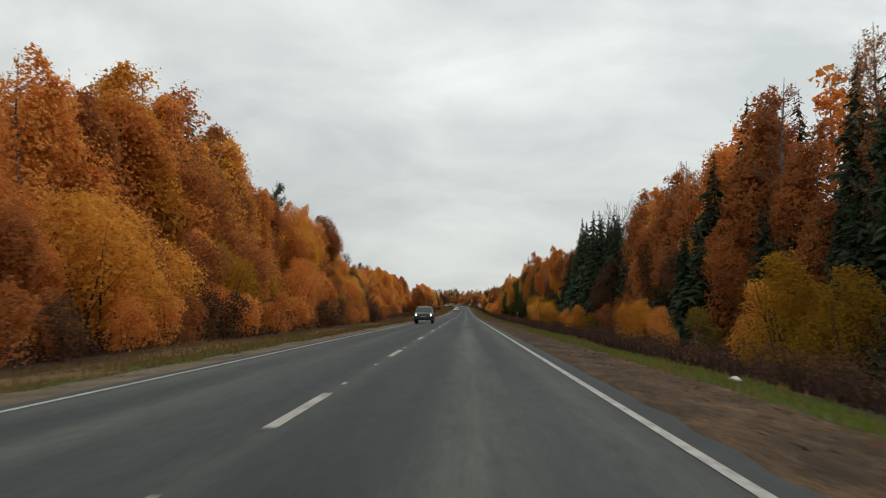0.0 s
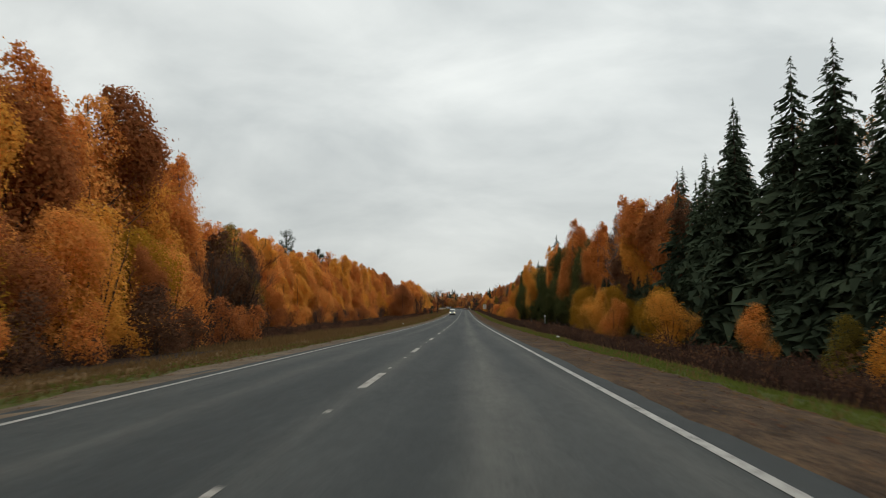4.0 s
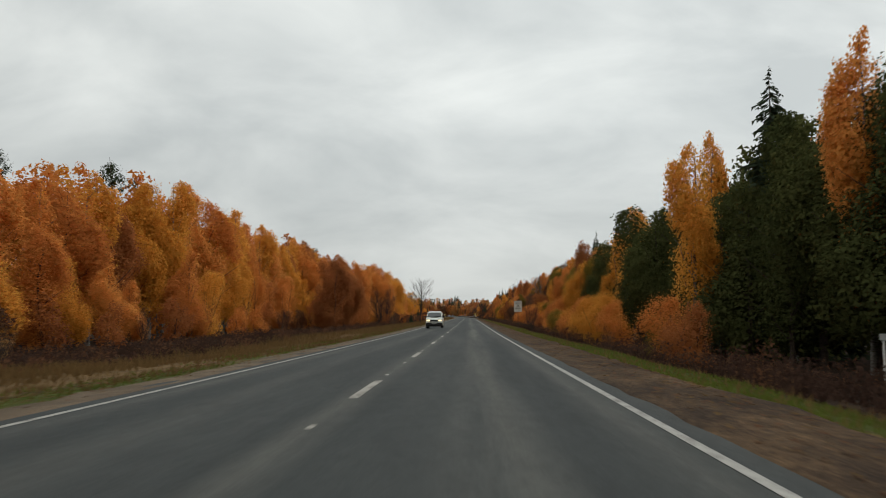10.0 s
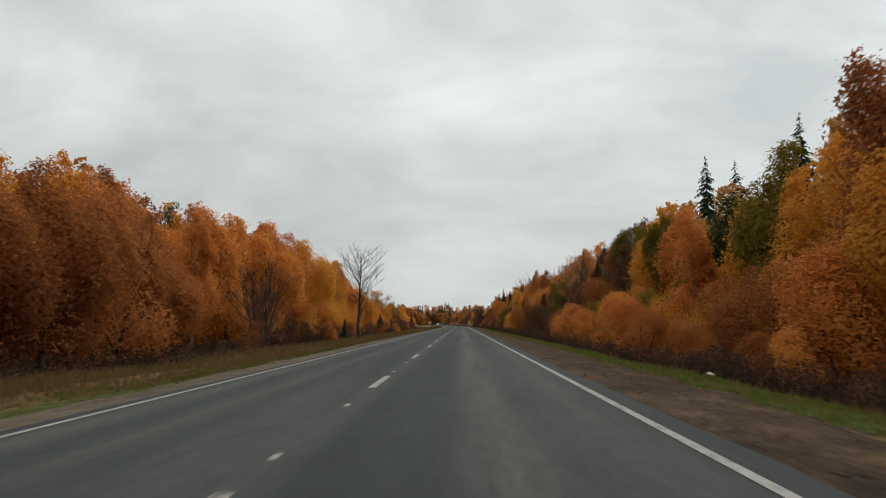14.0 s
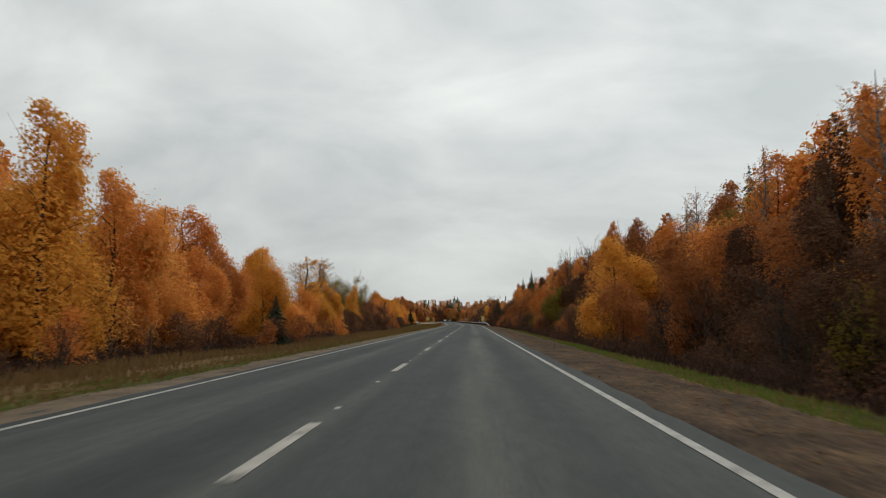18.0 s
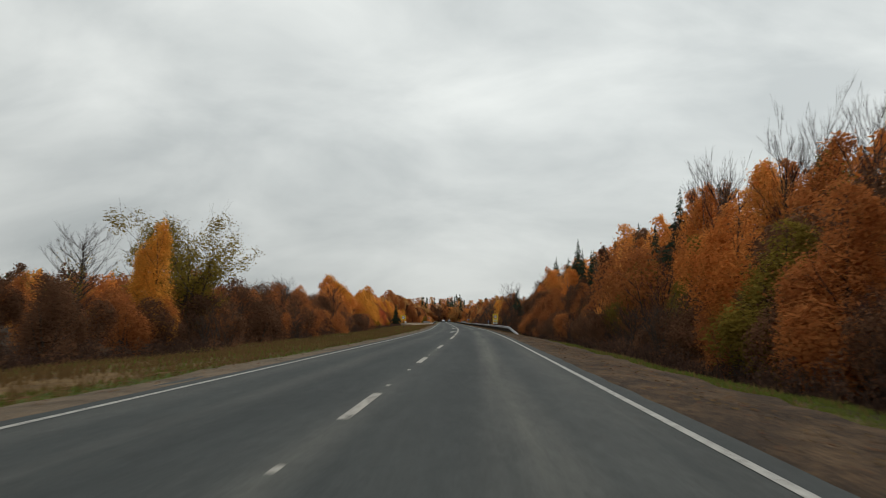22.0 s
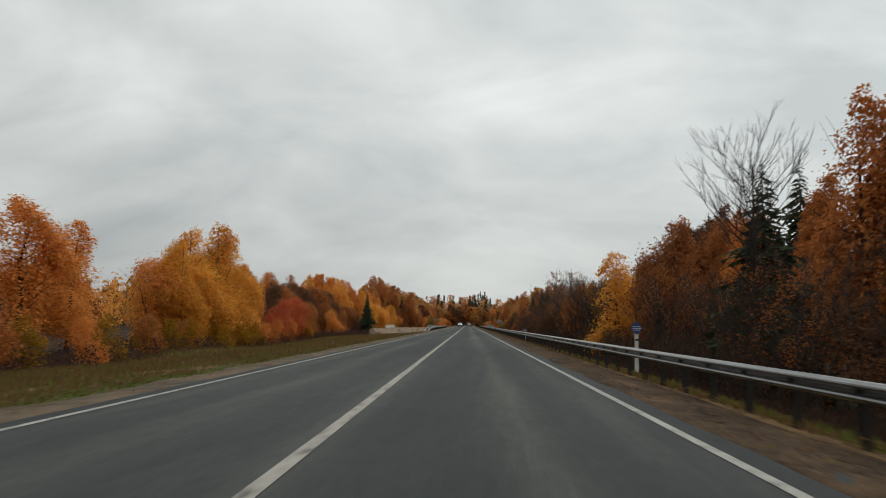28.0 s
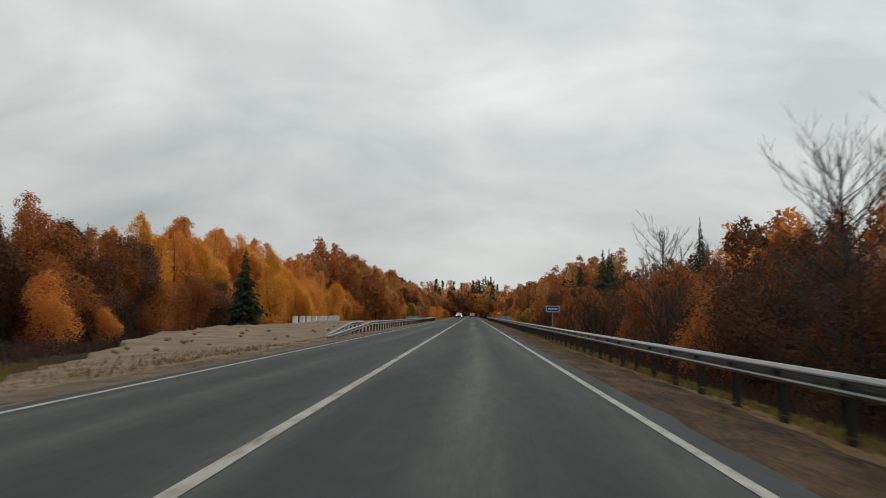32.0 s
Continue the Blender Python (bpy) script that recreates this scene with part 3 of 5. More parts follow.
    while len(lobes) < clumps:
        k += 1
        f = ((k * 0.618) % 1.0) * 0.97
        ang = k * 2.4 + rng.uniform(-0.6, 0.6)
        if rng.random() < holes:
            continue
        rad = reach(f, ang)
        size_of = max(0.12 * r, rad * rng.uniform(0.27, 0.5))
        d = max(0.0, rad - size_of) * rng.uniform(0.7, 1.12)
        c = Vector((math.cos(ang) * d, math.sin(ang) * d, h * (base + (1 - base) * f) + rng.uniform(-0.3, 0.3) * size_of))
        lobes.append((c, size_of, Vector((math.cos(ang), math.sin(ang), 0.15 + 0.9 * f * f)).normalized()))
    cv, cf, cn = leaves(rng, lobes, count, size)
    crown = mesh_of("crown", cv, cf, LEAF["orange"], True)
    crown.normals_split_custom_set_from_vertices(cn)
    return trunk, crown


def spruce(seed, h, r, tiers, per, twigs=3):
    """A dark cone of drooping, ragged boughs."""
    rng = random.Random(seed)
    tv, tf, cv, cf = [], [], [], []
    tube(tv, tf, [Vector((0, 0, -0.35)), Vector((0.03, 0, h * 0.5)), Vector((0, 0, h))], [h * 0.013, h * 0.008, 0.01], 6)
    lop = [rng.uniform(0.75, 1.15) for k in range(9)]
    for t in range(tiers):
        f = (t + 0.5) / tiers
        z = h * (0.05 + 0.95 * f)
        rad = r * (1 - f) ** 0.8 * rng.uniform(0.72, 1.22) + 0.08
        for k in range(max(4, int(per * (1 - f * 0.6)))):
            a = rng.uniform(0, 2 * math.pi)
            ln = rad * rng.uniform(0.55, 1.12) * lop[int(a * 1.4) % 9]
            out, sidev = Vector((math.cos(a), math.sin(a), 0)), Vector((-math.sin(a), math.cos(a), 0))
            zz = z + rng.uniform(-0.6, 0.6) * h / tiers
            tip = out * ln + Vector((0, 0, zz - ln * rng.uniform(0.15, 0.5)))
            mid = out * ln * 0.55 + Vector((0, 0, zz - ln * 0.10))
            w = ln * rng.uniform(0.10, 0.18) + 0.04
            drop = Vector((0, 0, -ln * 0.2))
            b = len(cv)
            cv += [out * ln * 0.12 + Vector((0, 0, zz + 0.06)), mid + sidev * w + drop * rng.random(), tip, mid - sidev * w + drop * rng.random()]
            cf += [(b, b + 1, b + 2), (b, b + 2, b + 3)]
            for q in range(twigs):
                e = mid.lerp(tip, rng.uniform(-0.4, 0.95))
                g = rng.choice((-1, 1))
                b = len(cv)
                cv += [e - out * 0.08 * ln, e + out * 0.12 * ln + drop * 0.3, e + sidev * g * rng.uniform(0.12, 0.26) * ln + out * 0.08 * ln + drop * rng.uniform(0.3, 1.7)]
                cf.append((b, b + 1, b + 2))
    return mesh_of("trunk", tv, tf, BARK, True), mesh_of("crown", cv, cf, LEAF["spruce"])


TREES = {
    "birch": [broadleaf(11 + i, 20.0, 3.8, 0.14, "column", 20000, 0.30, 62, 14, bark=BIRCH_BARK, holes=0.12) for i in range(6)],
    "birch_low": [broadleaf(31 + i, 20.0, 4.0, 0.12, "column", 3300, 0.60, 46, 3, bark=BIRCH_BARK, holes=0.1) for i in range(4)],
    "aspen": [broadleaf(51 + i, 16.0, 4.5, 0.09, "oval", 20000, 0.28, 56, 16, holes=0.1) for i in range(6)],
    "aspen_low": [broadleaf(61 + i, 16.0, 4.6, 0.06, "oval", 3100, 0.58, 40, 3, holes=0.1) for i in range(3)],
    "bush": [broadleaf(71 + i, 6.0, 2.8, 0.0, "round", 10500, 0.155, 34, 10, stems=5) for i in range(6)],
    "bush_low": [broadleaf(81 + i, 6.0, 2.8, 0.0, "round", 1700, 0.33, 34, 3, stems=3) for i in range(3)],
    "thin": [broadleaf(91 + i, 18.0, 2.3, 0.14, "column", 3400, 0.15, 300, 46, bark=BIRCH_BARK, twigs=6, on_limbs=True) for i in range(4)],
    "bare": [broadleaf(101 + i, 11.0, 3.7, 0.16, "top", 0, 0, 0, 54, bark=TWIG, twigs=9) for i in range(3)],
    "bare_shrub": [broadleaf(111 + i, 7.0, 2.5, 0.03, "round", 1900, 0.095, 110, 36, stems=6, bark=TWIG, twigs=7, on_limbs=True) for i in range(4)],
    "willow": [broadleaf(121 + i, 12.0, 6.0, 0.2, "round", 26000, 0.17, 260, 56, stems=5, twigs=4, on_limbs=True) for i in range(1)],
    "spruce": [spruce(131 + i, 20.0, 4.1, 50, 26, 4) for i in range(5)],
    "spruce_low": [spruce(231 + i, 20.0, 3.5, 34, 18, 2) for i in range(2)],
    "young_spruce": [spruce(136 + i, 7.0, 1.7, 34, 24) for i in range(2)],
    "pine": [broadleaf(141 + i, 22.0, 3.4, 0.5, "cone", 4600, 0.19, 90, 34, twigs=1, on_limbs=True) for i in range(3)],
}
WORDS = {"birch": ("birch_tree", "birch"), "birch_low": ("birch_tree", "birch"), "aspen": ("aspen_tree", "aspen"), "aspen_low": ("aspen_tree", "aspen"), "bush": ("bush", "bush"), "bush_low": ("bush", "bush"),
         "thin": ("birch_tree", "thin-leaved birch"), "bare": ("bare_tree", "leafless tree"), "bare_shrub": ("shrub", "nearly leafless shrub"), "willow": ("willow_tree", "spreading willow"),
         "spruce": ("spruce_tree", "spruce"), "spruce_low": ("spruce_tree", "spruce"), "pine": ("pine_tree", "pine"), "young_spruce": ("spruce_tree", "young spruce")}
TINTS = {"orange": "orange autumn", "gold": "golden autumn", "rust": "rust-brown autumn", "yellow": "yellow-green", "olive": "olive-green", "brown": "dull brown", "red": "red autumn",
         # pale: thin birches by nature, far crowns to imitate haze
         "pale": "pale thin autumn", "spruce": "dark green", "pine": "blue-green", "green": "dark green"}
NORMAL = {"birch": 20.0, "birch_low": 20.0, "aspen": 16.0, "aspen_low": 16.0, "bush": 6.0, "bush_low": 6.0, "thin": 18.0, "bare": 11.0, "bare_shrub": 7.0, "willow": 12.0, "spruce": 20.0, "spruce_low": 20.0, "young_spruce": 7.0, "pine": 22.0}
dice = random.Random(7)


JOINED = {}


def stand(s, x, k, wide):
    """Where and how large a tree stands."""
    return Matrix.LocRotScale(spot(s, x, ground_z(s, x)), Euler((0, 0, dice.uniform(0, 6.28))), (k * wide * dice.uniform(0.9, 1.1), k * wide * dice.uniform(0.9, 1.1), k))


def plant(kind, s, x, h, tint="", wide=1.0, pick=None, joined=False):
    """One tree or bush of height h, rooted at s along and x across; joined: only as part of the mass behind."""
    dice.seed(f"{kind} {s:.2f} {x:.2f}")
    forms = TREES[kind]
    trunk, crown = forms[dice.randrange(len(forms)) if pick is None else pick % len(forms)]
    name, word = WORDS[kind]
    tint = tint or {"spruce": "spruce", "spruce_low": "spruce", "young_spruce": "spruce", "pine": "pine"}.get(kind, "orange")
    m = stand(s, x, h / NORMAL[kind], wide)
    if joined:
        if kind == "bush":
            trunk, crown = TREES["bush_low"][dice.randrange(3)]
        JOINED.setdefault(("trunks", trunk.materials[0].name, 4), []).append((trunk, m))
        if crown is not None:
            JOINED.setdefault(("crowns", tint, 3), []).append((crown, m))
        return
    tree = new(name)
    tree.matrix_basis = m
    size = "low" if h < 5 else "tall" if h > 13 else "middling"
    tagged(tree, f"{size} {TINTS[tint]} {word} beside the road", "bush" if name in ("bush", "shrub") else "tree", f"{word} row beside the road")
    part("trunk", trunk, tree)
    if kind == "bare":
        part("crown", crown, tree, "leafless twiggy crown")
    else:
        c = part("crown", crown, tree)
        c.material_slots[0].link = "OBJECT"
        c.material_slots[0].material = LEAF[tint]
    return tree


def join_all():
    """Lay the trees behind the first rows into one mesh for each colour."""
    dice.seed(5)
    for (what, key, sides), items in JOINED.items():
        cos, idx, own, base = [], [], [], 0
        for me, m in items:
            n, q = len(me.vertices), len(me.polygons)
            co = np.empty(n * 3, np.float32)
            me.vertices.foreach_get("co", co)
            ix = np.empty(q * sides, np.int32)
            me.loops.foreach_get("vertex_index", ix)
            mm = np.array(m)
            cos.append(co.reshape(-1, 3) @ mm[:3, :3].T + mm[:3, 3])
            idx.append(ix + base)
            own.append(np.full(n, dice.random(), np.float32))
            base += n
        co, ix = np.concatenate(cos).astype(np.float32), np.concatenate(idx)
        me = bpy.data.meshes.new("woods")
        me.vertices.add(len(co))
        me.vertices.foreach_set("co", co.ravel())
        me.loops.add(len(ix))
        me.loops.foreach_set("vertex_index", ix)
        me.polygons.add(len(ix) // sides)
        me.polygons.foreach_set("loop_start", np.arange(0, len(ix), sides, dtype=np.int32))
        at = me.attributes.new("tree", "FLOAT", "POINT")
        at.data.foreach_set("value", np.concatenate(own))
        me.update()
        me.validate()
        me.materials.append(LEAF[key] if what == "crowns" else bpy.data.materials[key])
        words = f"mass of {TINTS[key]} crowns deeper in the wood" if what == "crowns" else "mass of trunks and limbs deeper in the wood"
        tagged(new("wood_crowns" if what == "crowns" else "wood_trunks", me), words, "woods", kind="stuff")


# ---- the woods ----
DARK = ("spruce", "spruce_low", "pine", "young_spruce")


def wood(s0, s1, x, h, kinds, tints, gap, deep=1.5, vary=0.14, joined=False):
    """A row of trees along the road, x across, drawn from kinds and tints."""
    rng = random.Random(f"{s0} {x} {h}")
    s = s0 + rng.uniform(0, gap)
    while s < s1:
        kind = rng.choice(kinds)
        plant(kind, s, x + rng.uniform(-deep, deep), h * rng.uniform(1 - vary, 1 + vary), "" if kind in DARK else rng.choice(tints), joined=joined or kind.endswith("_low"))
        s += gap * rng.uniform(0.7, 1.3)


AUTUMN = ["orange", "orange", "gold", "orange", "gold", "rust"]
WARM = ["orange", "orange", "gold", "gold"]
MIXED = ["orange", "rust", "gold", "olive", "rust"]
SHRUB = ["rust", "brown", "rust", "orange"]

# left side: a tall orange wall, receding behind a meadow, then open scrub
wood(28, 65, -27.5, 18.6, ["birch", "birch", "aspen"], ["orange", "rust", "orange"], 4.2)
wood(65, 104, -27.5, 22.0, ["birch", "birch", "aspen"], ["orange", "rust", "orange", "orange", "gold"], 4.2)
wood(104, 192, -28.5, 20.0, ["birch", "birch", "aspen"], AUTUMN, 4.2)
wood(30, 194, -33, 20.6, ["birch_low", "birch_low", "thin", "spruce_low"], AUTUMN, 5.0)
wood(30, 190, -38, 21.0, ["birch_low", "aspen_low", "pine"], AUTUMN, 7.0)
wood(24, 170, -19.5, 8.0, ["bush", "bush", "aspen"], ["orange", "rust", "gold", "orange", "rust", "yellow"], 4.0)
wood(20, 175, -15.5, 3.2, ["bush"], ["rust", "brown", "orange"], 4.0, joined=True)
plant("spruce", 88, -28, 24.5, wide=1.0)
plant("pine", 148, -31.5, 27)
plant("thin", 183, -32, 22, "pale")
plant("thin", 103, -30.5, 24, "pale")
plant("bare_shrub", 190, -22, 11, "brown")
plant("bare_shrub", 172, -20, 9, "brown")
plant("aspen", 197, -25, 13.2, "olive", 1.1)
plant("aspen", 203, -25.5, 11.8, "brown", 1.1)
plant("aspen", 191, -24, 11.5, "brown", 1.1)
wood(205, 278, -38, 15.8, ["birch", "aspen"], ["orange", "orange", "gold", "rust"], 4.6)
wood(278, 362, -38, 16.8, ["birch", "aspen"], ["orange", "orange", "gold", "rust"], 5.2)
wood(362, 540, -38, 19.0, ["birch", "aspen"], ["orange", "orange", "gold", "rust"], 5.2)
wood(205, 272, -43, 17.6, ["birch_low", "birch_low", "aspen_low"], AUTUMN, 4.6)
wood(272, 360, -43, 18.2, ["birch_low", "birch_low", "aspen_low"], AUTUMN, 4.6)
wood(360, 545, -43, 20.0, ["birch_low", "birch_low", "aspen_low"], AUTUMN, 4.6)
wood(270, 548, -48, 20.0, ["birch_low", "pine", "birch_low"], AUTUMN, 8.0)
wood(215, 520, -31.5, 8.5, ["aspen", "aspen", "bush"], ["gold", "gold", "orange", "orange"], 8.0, 2.0, 0.25)
wood(215, 600, -29, 4.2, ["bush", "bare_shrub"], SHRUB, 6.5, joined=True)
plant("pine", 312, -44, 25)
plant("pine", 366, -44, 24)
plant("pine", 487, -42, 22)
plant("bare_shrub", 300, -21, 2.4, "pale")
plant("bare_shrub", 303, -22.5, 2.2, "pale")
wood(396, 436, -22, 11.2, ["aspen", "aspen", "bush"], ["orange", "rust", "rust"], 4.6)
wood(436, 472, -23.5, 13.6, ["aspen", "aspen", "birch"], ["orange", "gold", "orange"], 4.4)
plant("bare_shrub", 442, -17, 9.5, "brown")
plant("bare_shrub", 446, -18, 8.5, "brown")
plant("bare", 460, -10.1, 9.9, wide=1.1, pick=0)
wood(474, 506, -20.5, 13.2, ["aspen", "aspen", "birch"], ["orange", "orange", "gold"], 4.2)
for s, x, h in ((459, -20.5, 13.6), (464, -21.5, 15.0), (470, -22.5, 15.6), (478, -22.0, 15.4)):
    plant("aspen", s, x, h, "orange", 1.0)
for s, x, h in ((512, -20.5, 14.2), (517, -22, 14.5), (522, -21, 12.6), (527, -22.5, 12.0)):
    plant("aspen", s, x, h, "gold" if s < 520 else "orange", 0.95)
wood(430, 590, -15.5, 2.8, ["bush", "bush", "bare_shrub"], ["orange", "rust", "brown"], 4.5, joined=True)
for s, x, h in ((532, -22.0, 11.4), (537.5, -23.5, 12.2), (546.3, -24.6, 13.2), (542, -22.0, 9.2), (550, -22.6, 9.6), (555.5, -24.5, 8.6)):
    plant("aspen", s, x, h, "orange", 1.15)
wood(506, 534, -27.0, 9.0, ["aspen", "aspen", "bush"], ["orange", "rust"], 3.2)
wood(534, 560, -26.5, 6.2, ["bush", "aspen"], ["orange", "rust"], 3.0)
plant("young_spruce", 544, -15.7, 4.6, wide=1.35)
plant("young_spruce", 470, -13, 3.0)
plant("aspen", 573, -24.3, 12.0, "orange", 1.15)
plant("aspen", 564, -22.0, 10.8, "gold", 1.2)
plant("aspen", 580, -25.0, 9.4, "orange", 1.2)
wood(560, 612, -28.5, 5.6, ["aspen", "bush", "bush"], ["orange", "gold", "orange"], 3.0)
wood(560, 600, -34, 6.5, ["aspen_low", "birch_low"], ["orange", "gold"], 3.6)
plant("thin", 593, -22.4, 12.6, "gold", 2.1)
plant("thin", 599, -22.0, 12.8, "gold", 1.9)
for s, x, h in ((588, -22.5, 8.2), (595, -22.0, 8.6), (601, -21.5, 8.8), (608, -23.0, 8.2)):
    plant("aspen", s, x, h, "gold" if h > 8.5 else "orange", 1.2)
plant("thin", 600, -24.5, 12.4, "pale", 1.8)
plant("thin", 604, -22.4, 12.6, "pale", 1.8)
plant("thin", 609, -23, 11.5, "pale", 1.5)
wood(576, 607, -21.5, 4.8, ["bush", "aspen"], ["orange", "gold", "orange"], 3.2)
wood(607, 634, -21.5, 4.0, ["bush", "bush", "bare_shrub"], ["brown", "rust", "brown"], 3.2)
plant("aspen", 602, -23, 8.8, "gold", 0.9)
plant("aspen", 608, -23.6, 7.5, "orange", 0.9)
wood(600, 665, -30, 5.5, ["aspen", "bush"], ["brown", "rust"], 5.0)
plant("aspen", 634.5, -21.5, 9.6, "gold", 0.7)
plant("willow", 650.5, -24.8, 12.2, "olive", 1.25)
plant("bush", 648.5, -23.5, 4.6, "brown", 1.1)
plant("bush", 655, -24.5, 4.8, "brown", 1.1)
wood(640, 770, -20, 3.6, ["bush", "bush", "bare_shrub"], ["brown", "rust", "brown", "rust"], 2.6, joined=True)
wood(655, 762, -26, 6.6, ["bush", "bush", "bare_shrub"], ["rust", "brown", "rust"], 2.8)
wood(650, 800, -38, 7.2, ["aspen_low", "bush"], ["brown", "rust", "orange"], 3.2, joined=True)
wood(600, 860, -60, 8.8, ["aspen_low", "birch_low"], ["orange", "rust", "brown"], 4.0, 4.0)
plant("bare", 689, -24, 7.6)
plant("bare", 631, -25.8, 8.4)
plant("bare_shrub", 628, -25, 7.5, "olive")
plant("bare", 737, -23.3, 8.8, wide=1.1)
plant("aspen", 744, -31, 9.5, "orange")
plant("bare_shrub", 741, -21, 5.5, "brown")
for s, x, h in ((762, -27.5, 10.5), (766, -28, 12.5), (770, -28.6, 13.4), (775, -28, 12.0), (783, -27, 10.5), (790, -27, 9.5)):
    plant("aspen", s, x, h, "gold" if s == 770 else "orange", 1.3)
for s, x, h in ((804, -24, 9.5), (809, -24.5, 11.5), (815, -24, 12.5), (821, -24.5, 11.0), (829, -25.5, 9.6), (834, -26, 8.2)):
    plant("aspen", s, x, h, "gold" if s < 825 else "orange", 1.05)
wood(802, 838, -27, 8.0, ["bush", "aspen", "bush"], ["gold", "orange"], 2.2)
plant("bush", 838, -22.5, 5.4, "red")
plant("bush", 845, -22.5, 5.6, "red")
plant("bush", 841, -20.5, 3.2, "red")
wood(770, 850, -21, 2.6, ["bush"], ["orange", "rust", "yellow"], 4.0, joined=True)
wood(846, 990, -27, 5.6, ["bare_shrub", "bush", "bush"], ["brown", "rust", "brown", "brown"], 3.4)
plant("bush", 886, -24, 4.6, "orange")
plant("bush", 893, -23.5, 2.6, "orange")
plant("aspen", 897, -26.5, 6.6, "rust")
plant("bush", 862, -24, 5.0, "rust")
wood(866, 918, -30, 9.2, ["aspen", "aspen", "bush"], ["rust", "brown", "brown", "rust"], 2.5, vary=0.09)
wood(915, 1000, -29, 11.0, ["aspen", "birch"], ["gold", "orange", "orange"], 3.8)
wood(850, 930, -37, 11.5, ["birch", "aspen", "spruce"], ["rust", "orange", "rust"], 4.2)
wood(930, 1000, -37, 14.0, ["birch", "aspen"], ["gold", "orange"], 4.2)
plant("spruce", 921, -21.6, 9.2, wide=1.25)
wood(935, 1000, -23, 7.0, ["bush", "aspen"], ["orange", "gold"], 4.0)

# right side: mixed wood, spruces and birches, with bushes before it
wood(30, 140, 30.5, 22.0, ["birch", "birch", "aspen", "thin", "spruce"], ["orange", "rust", "orange", "rust"], 4.4)
wood(30, 145, 35, 23.0, ["birch_low", "spruce_low", "thin"], ["rust", "orange"], 5.0)
wood(30, 150, 26, 12.0, ["aspen", "spruce", "spruce"], ["rust", "brown", "rust"], 6.0)
plant("spruce", 100, 33, 22.5)
plant("spruce", 80, 25.5, 18.5, wide=1.25)
plant("thin", 116, 32.8, 25, "pale")
plant("thin", 75, 30, 25, "rust")
plant("thin", 58, 31, 24, "pale")
for s, x, h, c in ((40, 19.5, 8.0, "yellow"), (46, 19, 9.2, "yellow"), (53, 20, 7.5, "gold"), (62, 19, 5.0, "olive"), (72, 18.5, 5.5, "orange"), (84, 19.5, 6.5, "gold"), (93, 19.5, 6.5, "gold"), (104, 21, 5.0, "rust"), (119, 21.6, 6.5, "rust"), (127, 20.5, 4.5, "yellow"), (138, 20, 6.5, "gold"), (146, 20.5, 4.5, "olive"), (160, 21, 5.5, "orange"), (186, 20.5, 8.5, "yellow"), (180, 20, 7.5, "gold")):
    plant("bush", s, x, h * 0.68, c)
wood(124, 150, 28.5, 18.5, ["spruce"], [], 4.0, 1.2)
wood(150, 207, 28.5, 20.8, ["spruce"], [], 4.0, 1.2)
wood(143, 222, 33, 21.0, ["spruce_low", "thin", "spruce_low"], ["pale"], 5.0)
plant("bare", 143.5, 28, 20.5, wide=0.65)
wood(220, 262, 27.5, 19.0, ["birch", "birch", "thin"], ["orange", "rust", "brown"], 4.2)
wood(220, 270, 33, 21.0, ["spruce_low", "thin", "birch_low"], ["rust", "pale"], 4.5)
# low dark spruces added to darken the gaps under the crowns
wood(196, 266, 25.0, 9.0, ["spruce"], [], 4.6, 0.8)
plant("spruce", 223, 33, 24)
plant("birch", 215, 28, 18.5, "rust")
plant("birch", 210, 28.5, 19, "rust")
plant("birch", 205, 28.5, 17.5, "brown")
plant("bush", 217, 22, 6.8, "yellow")
wood(192, 232, 33, 6.5, ["bush"], ["rust", "brown"], 2.2, joined=True)
wood(192, 232, 38, 8.0, ["bush"], ["brown"], 2.4, joined=True)
plant("birch", 232, 26.5, 21.5, "orange", 0.8)
plant("birch", 224, 27, 20, "gold", 0.8)
plant("birch", 275, 24.0, 23.0, "orange", 0.75)
plant("birch", 326.5, 19.2, 17.2, "gold", 0.8, pick=3)
plant("birch", 308, 24.0, 20.0, "orange", 0.7)
plant("birch", 303.5, 25.5, 18.5, "orange", 0.7)
for s, x, h, c in ((240, 22, 8.5, "yellow"), (248, 22.5, 8.0, "gold"), (255, 23, 7.5, "yellow"), (261.6, 24.5, 8.0, "yellow"), (226, 21.5, 7.5, "gold"), (212, 21, 6.0, "orange"), (266, 24, 6.0, "gold")):
    plant("bush", s, x, h * 0.9, c)
wood(262, 335, 25.5, 16.8, ["aspen", "aspen", "birch"], ["green"], 4.0, 1.2)
wood(335, 385, 25.5, 15.2, ["aspen", "aspen", "birch"], ["green", "green", "green", "olive"], 4.0, 1.2)
wood(265, 385, 31, 18.5, ["spruce_low", "birch_low", "aspen_low"], ["green", "green", "olive", "orange"], 4.5)
plant("spruce", 329, 26.5, 24.0, wide=1.05)
for s, x, h in ((316, 22.6, 13.0), (323, 22.2, 13.5), (330, 22.4, 13.0), (337, 22.6, 12.0), (352, 22.0, 15.0), (358, 21.0, 16.5)):
    plant("aspen", s, x, h, "green")
for s, x, h in ((292, 27.5, 21.0), (301, 28.5, 22.5), (309, 29.5, 23.0)):
    plant("birch", s, x, h, "orange", 0.9)
plant("birch", 370, 23.0, 17.6, "gold", 0.8)
plant("birch", 346, 26.2, 22.0, "gold", 0.7)
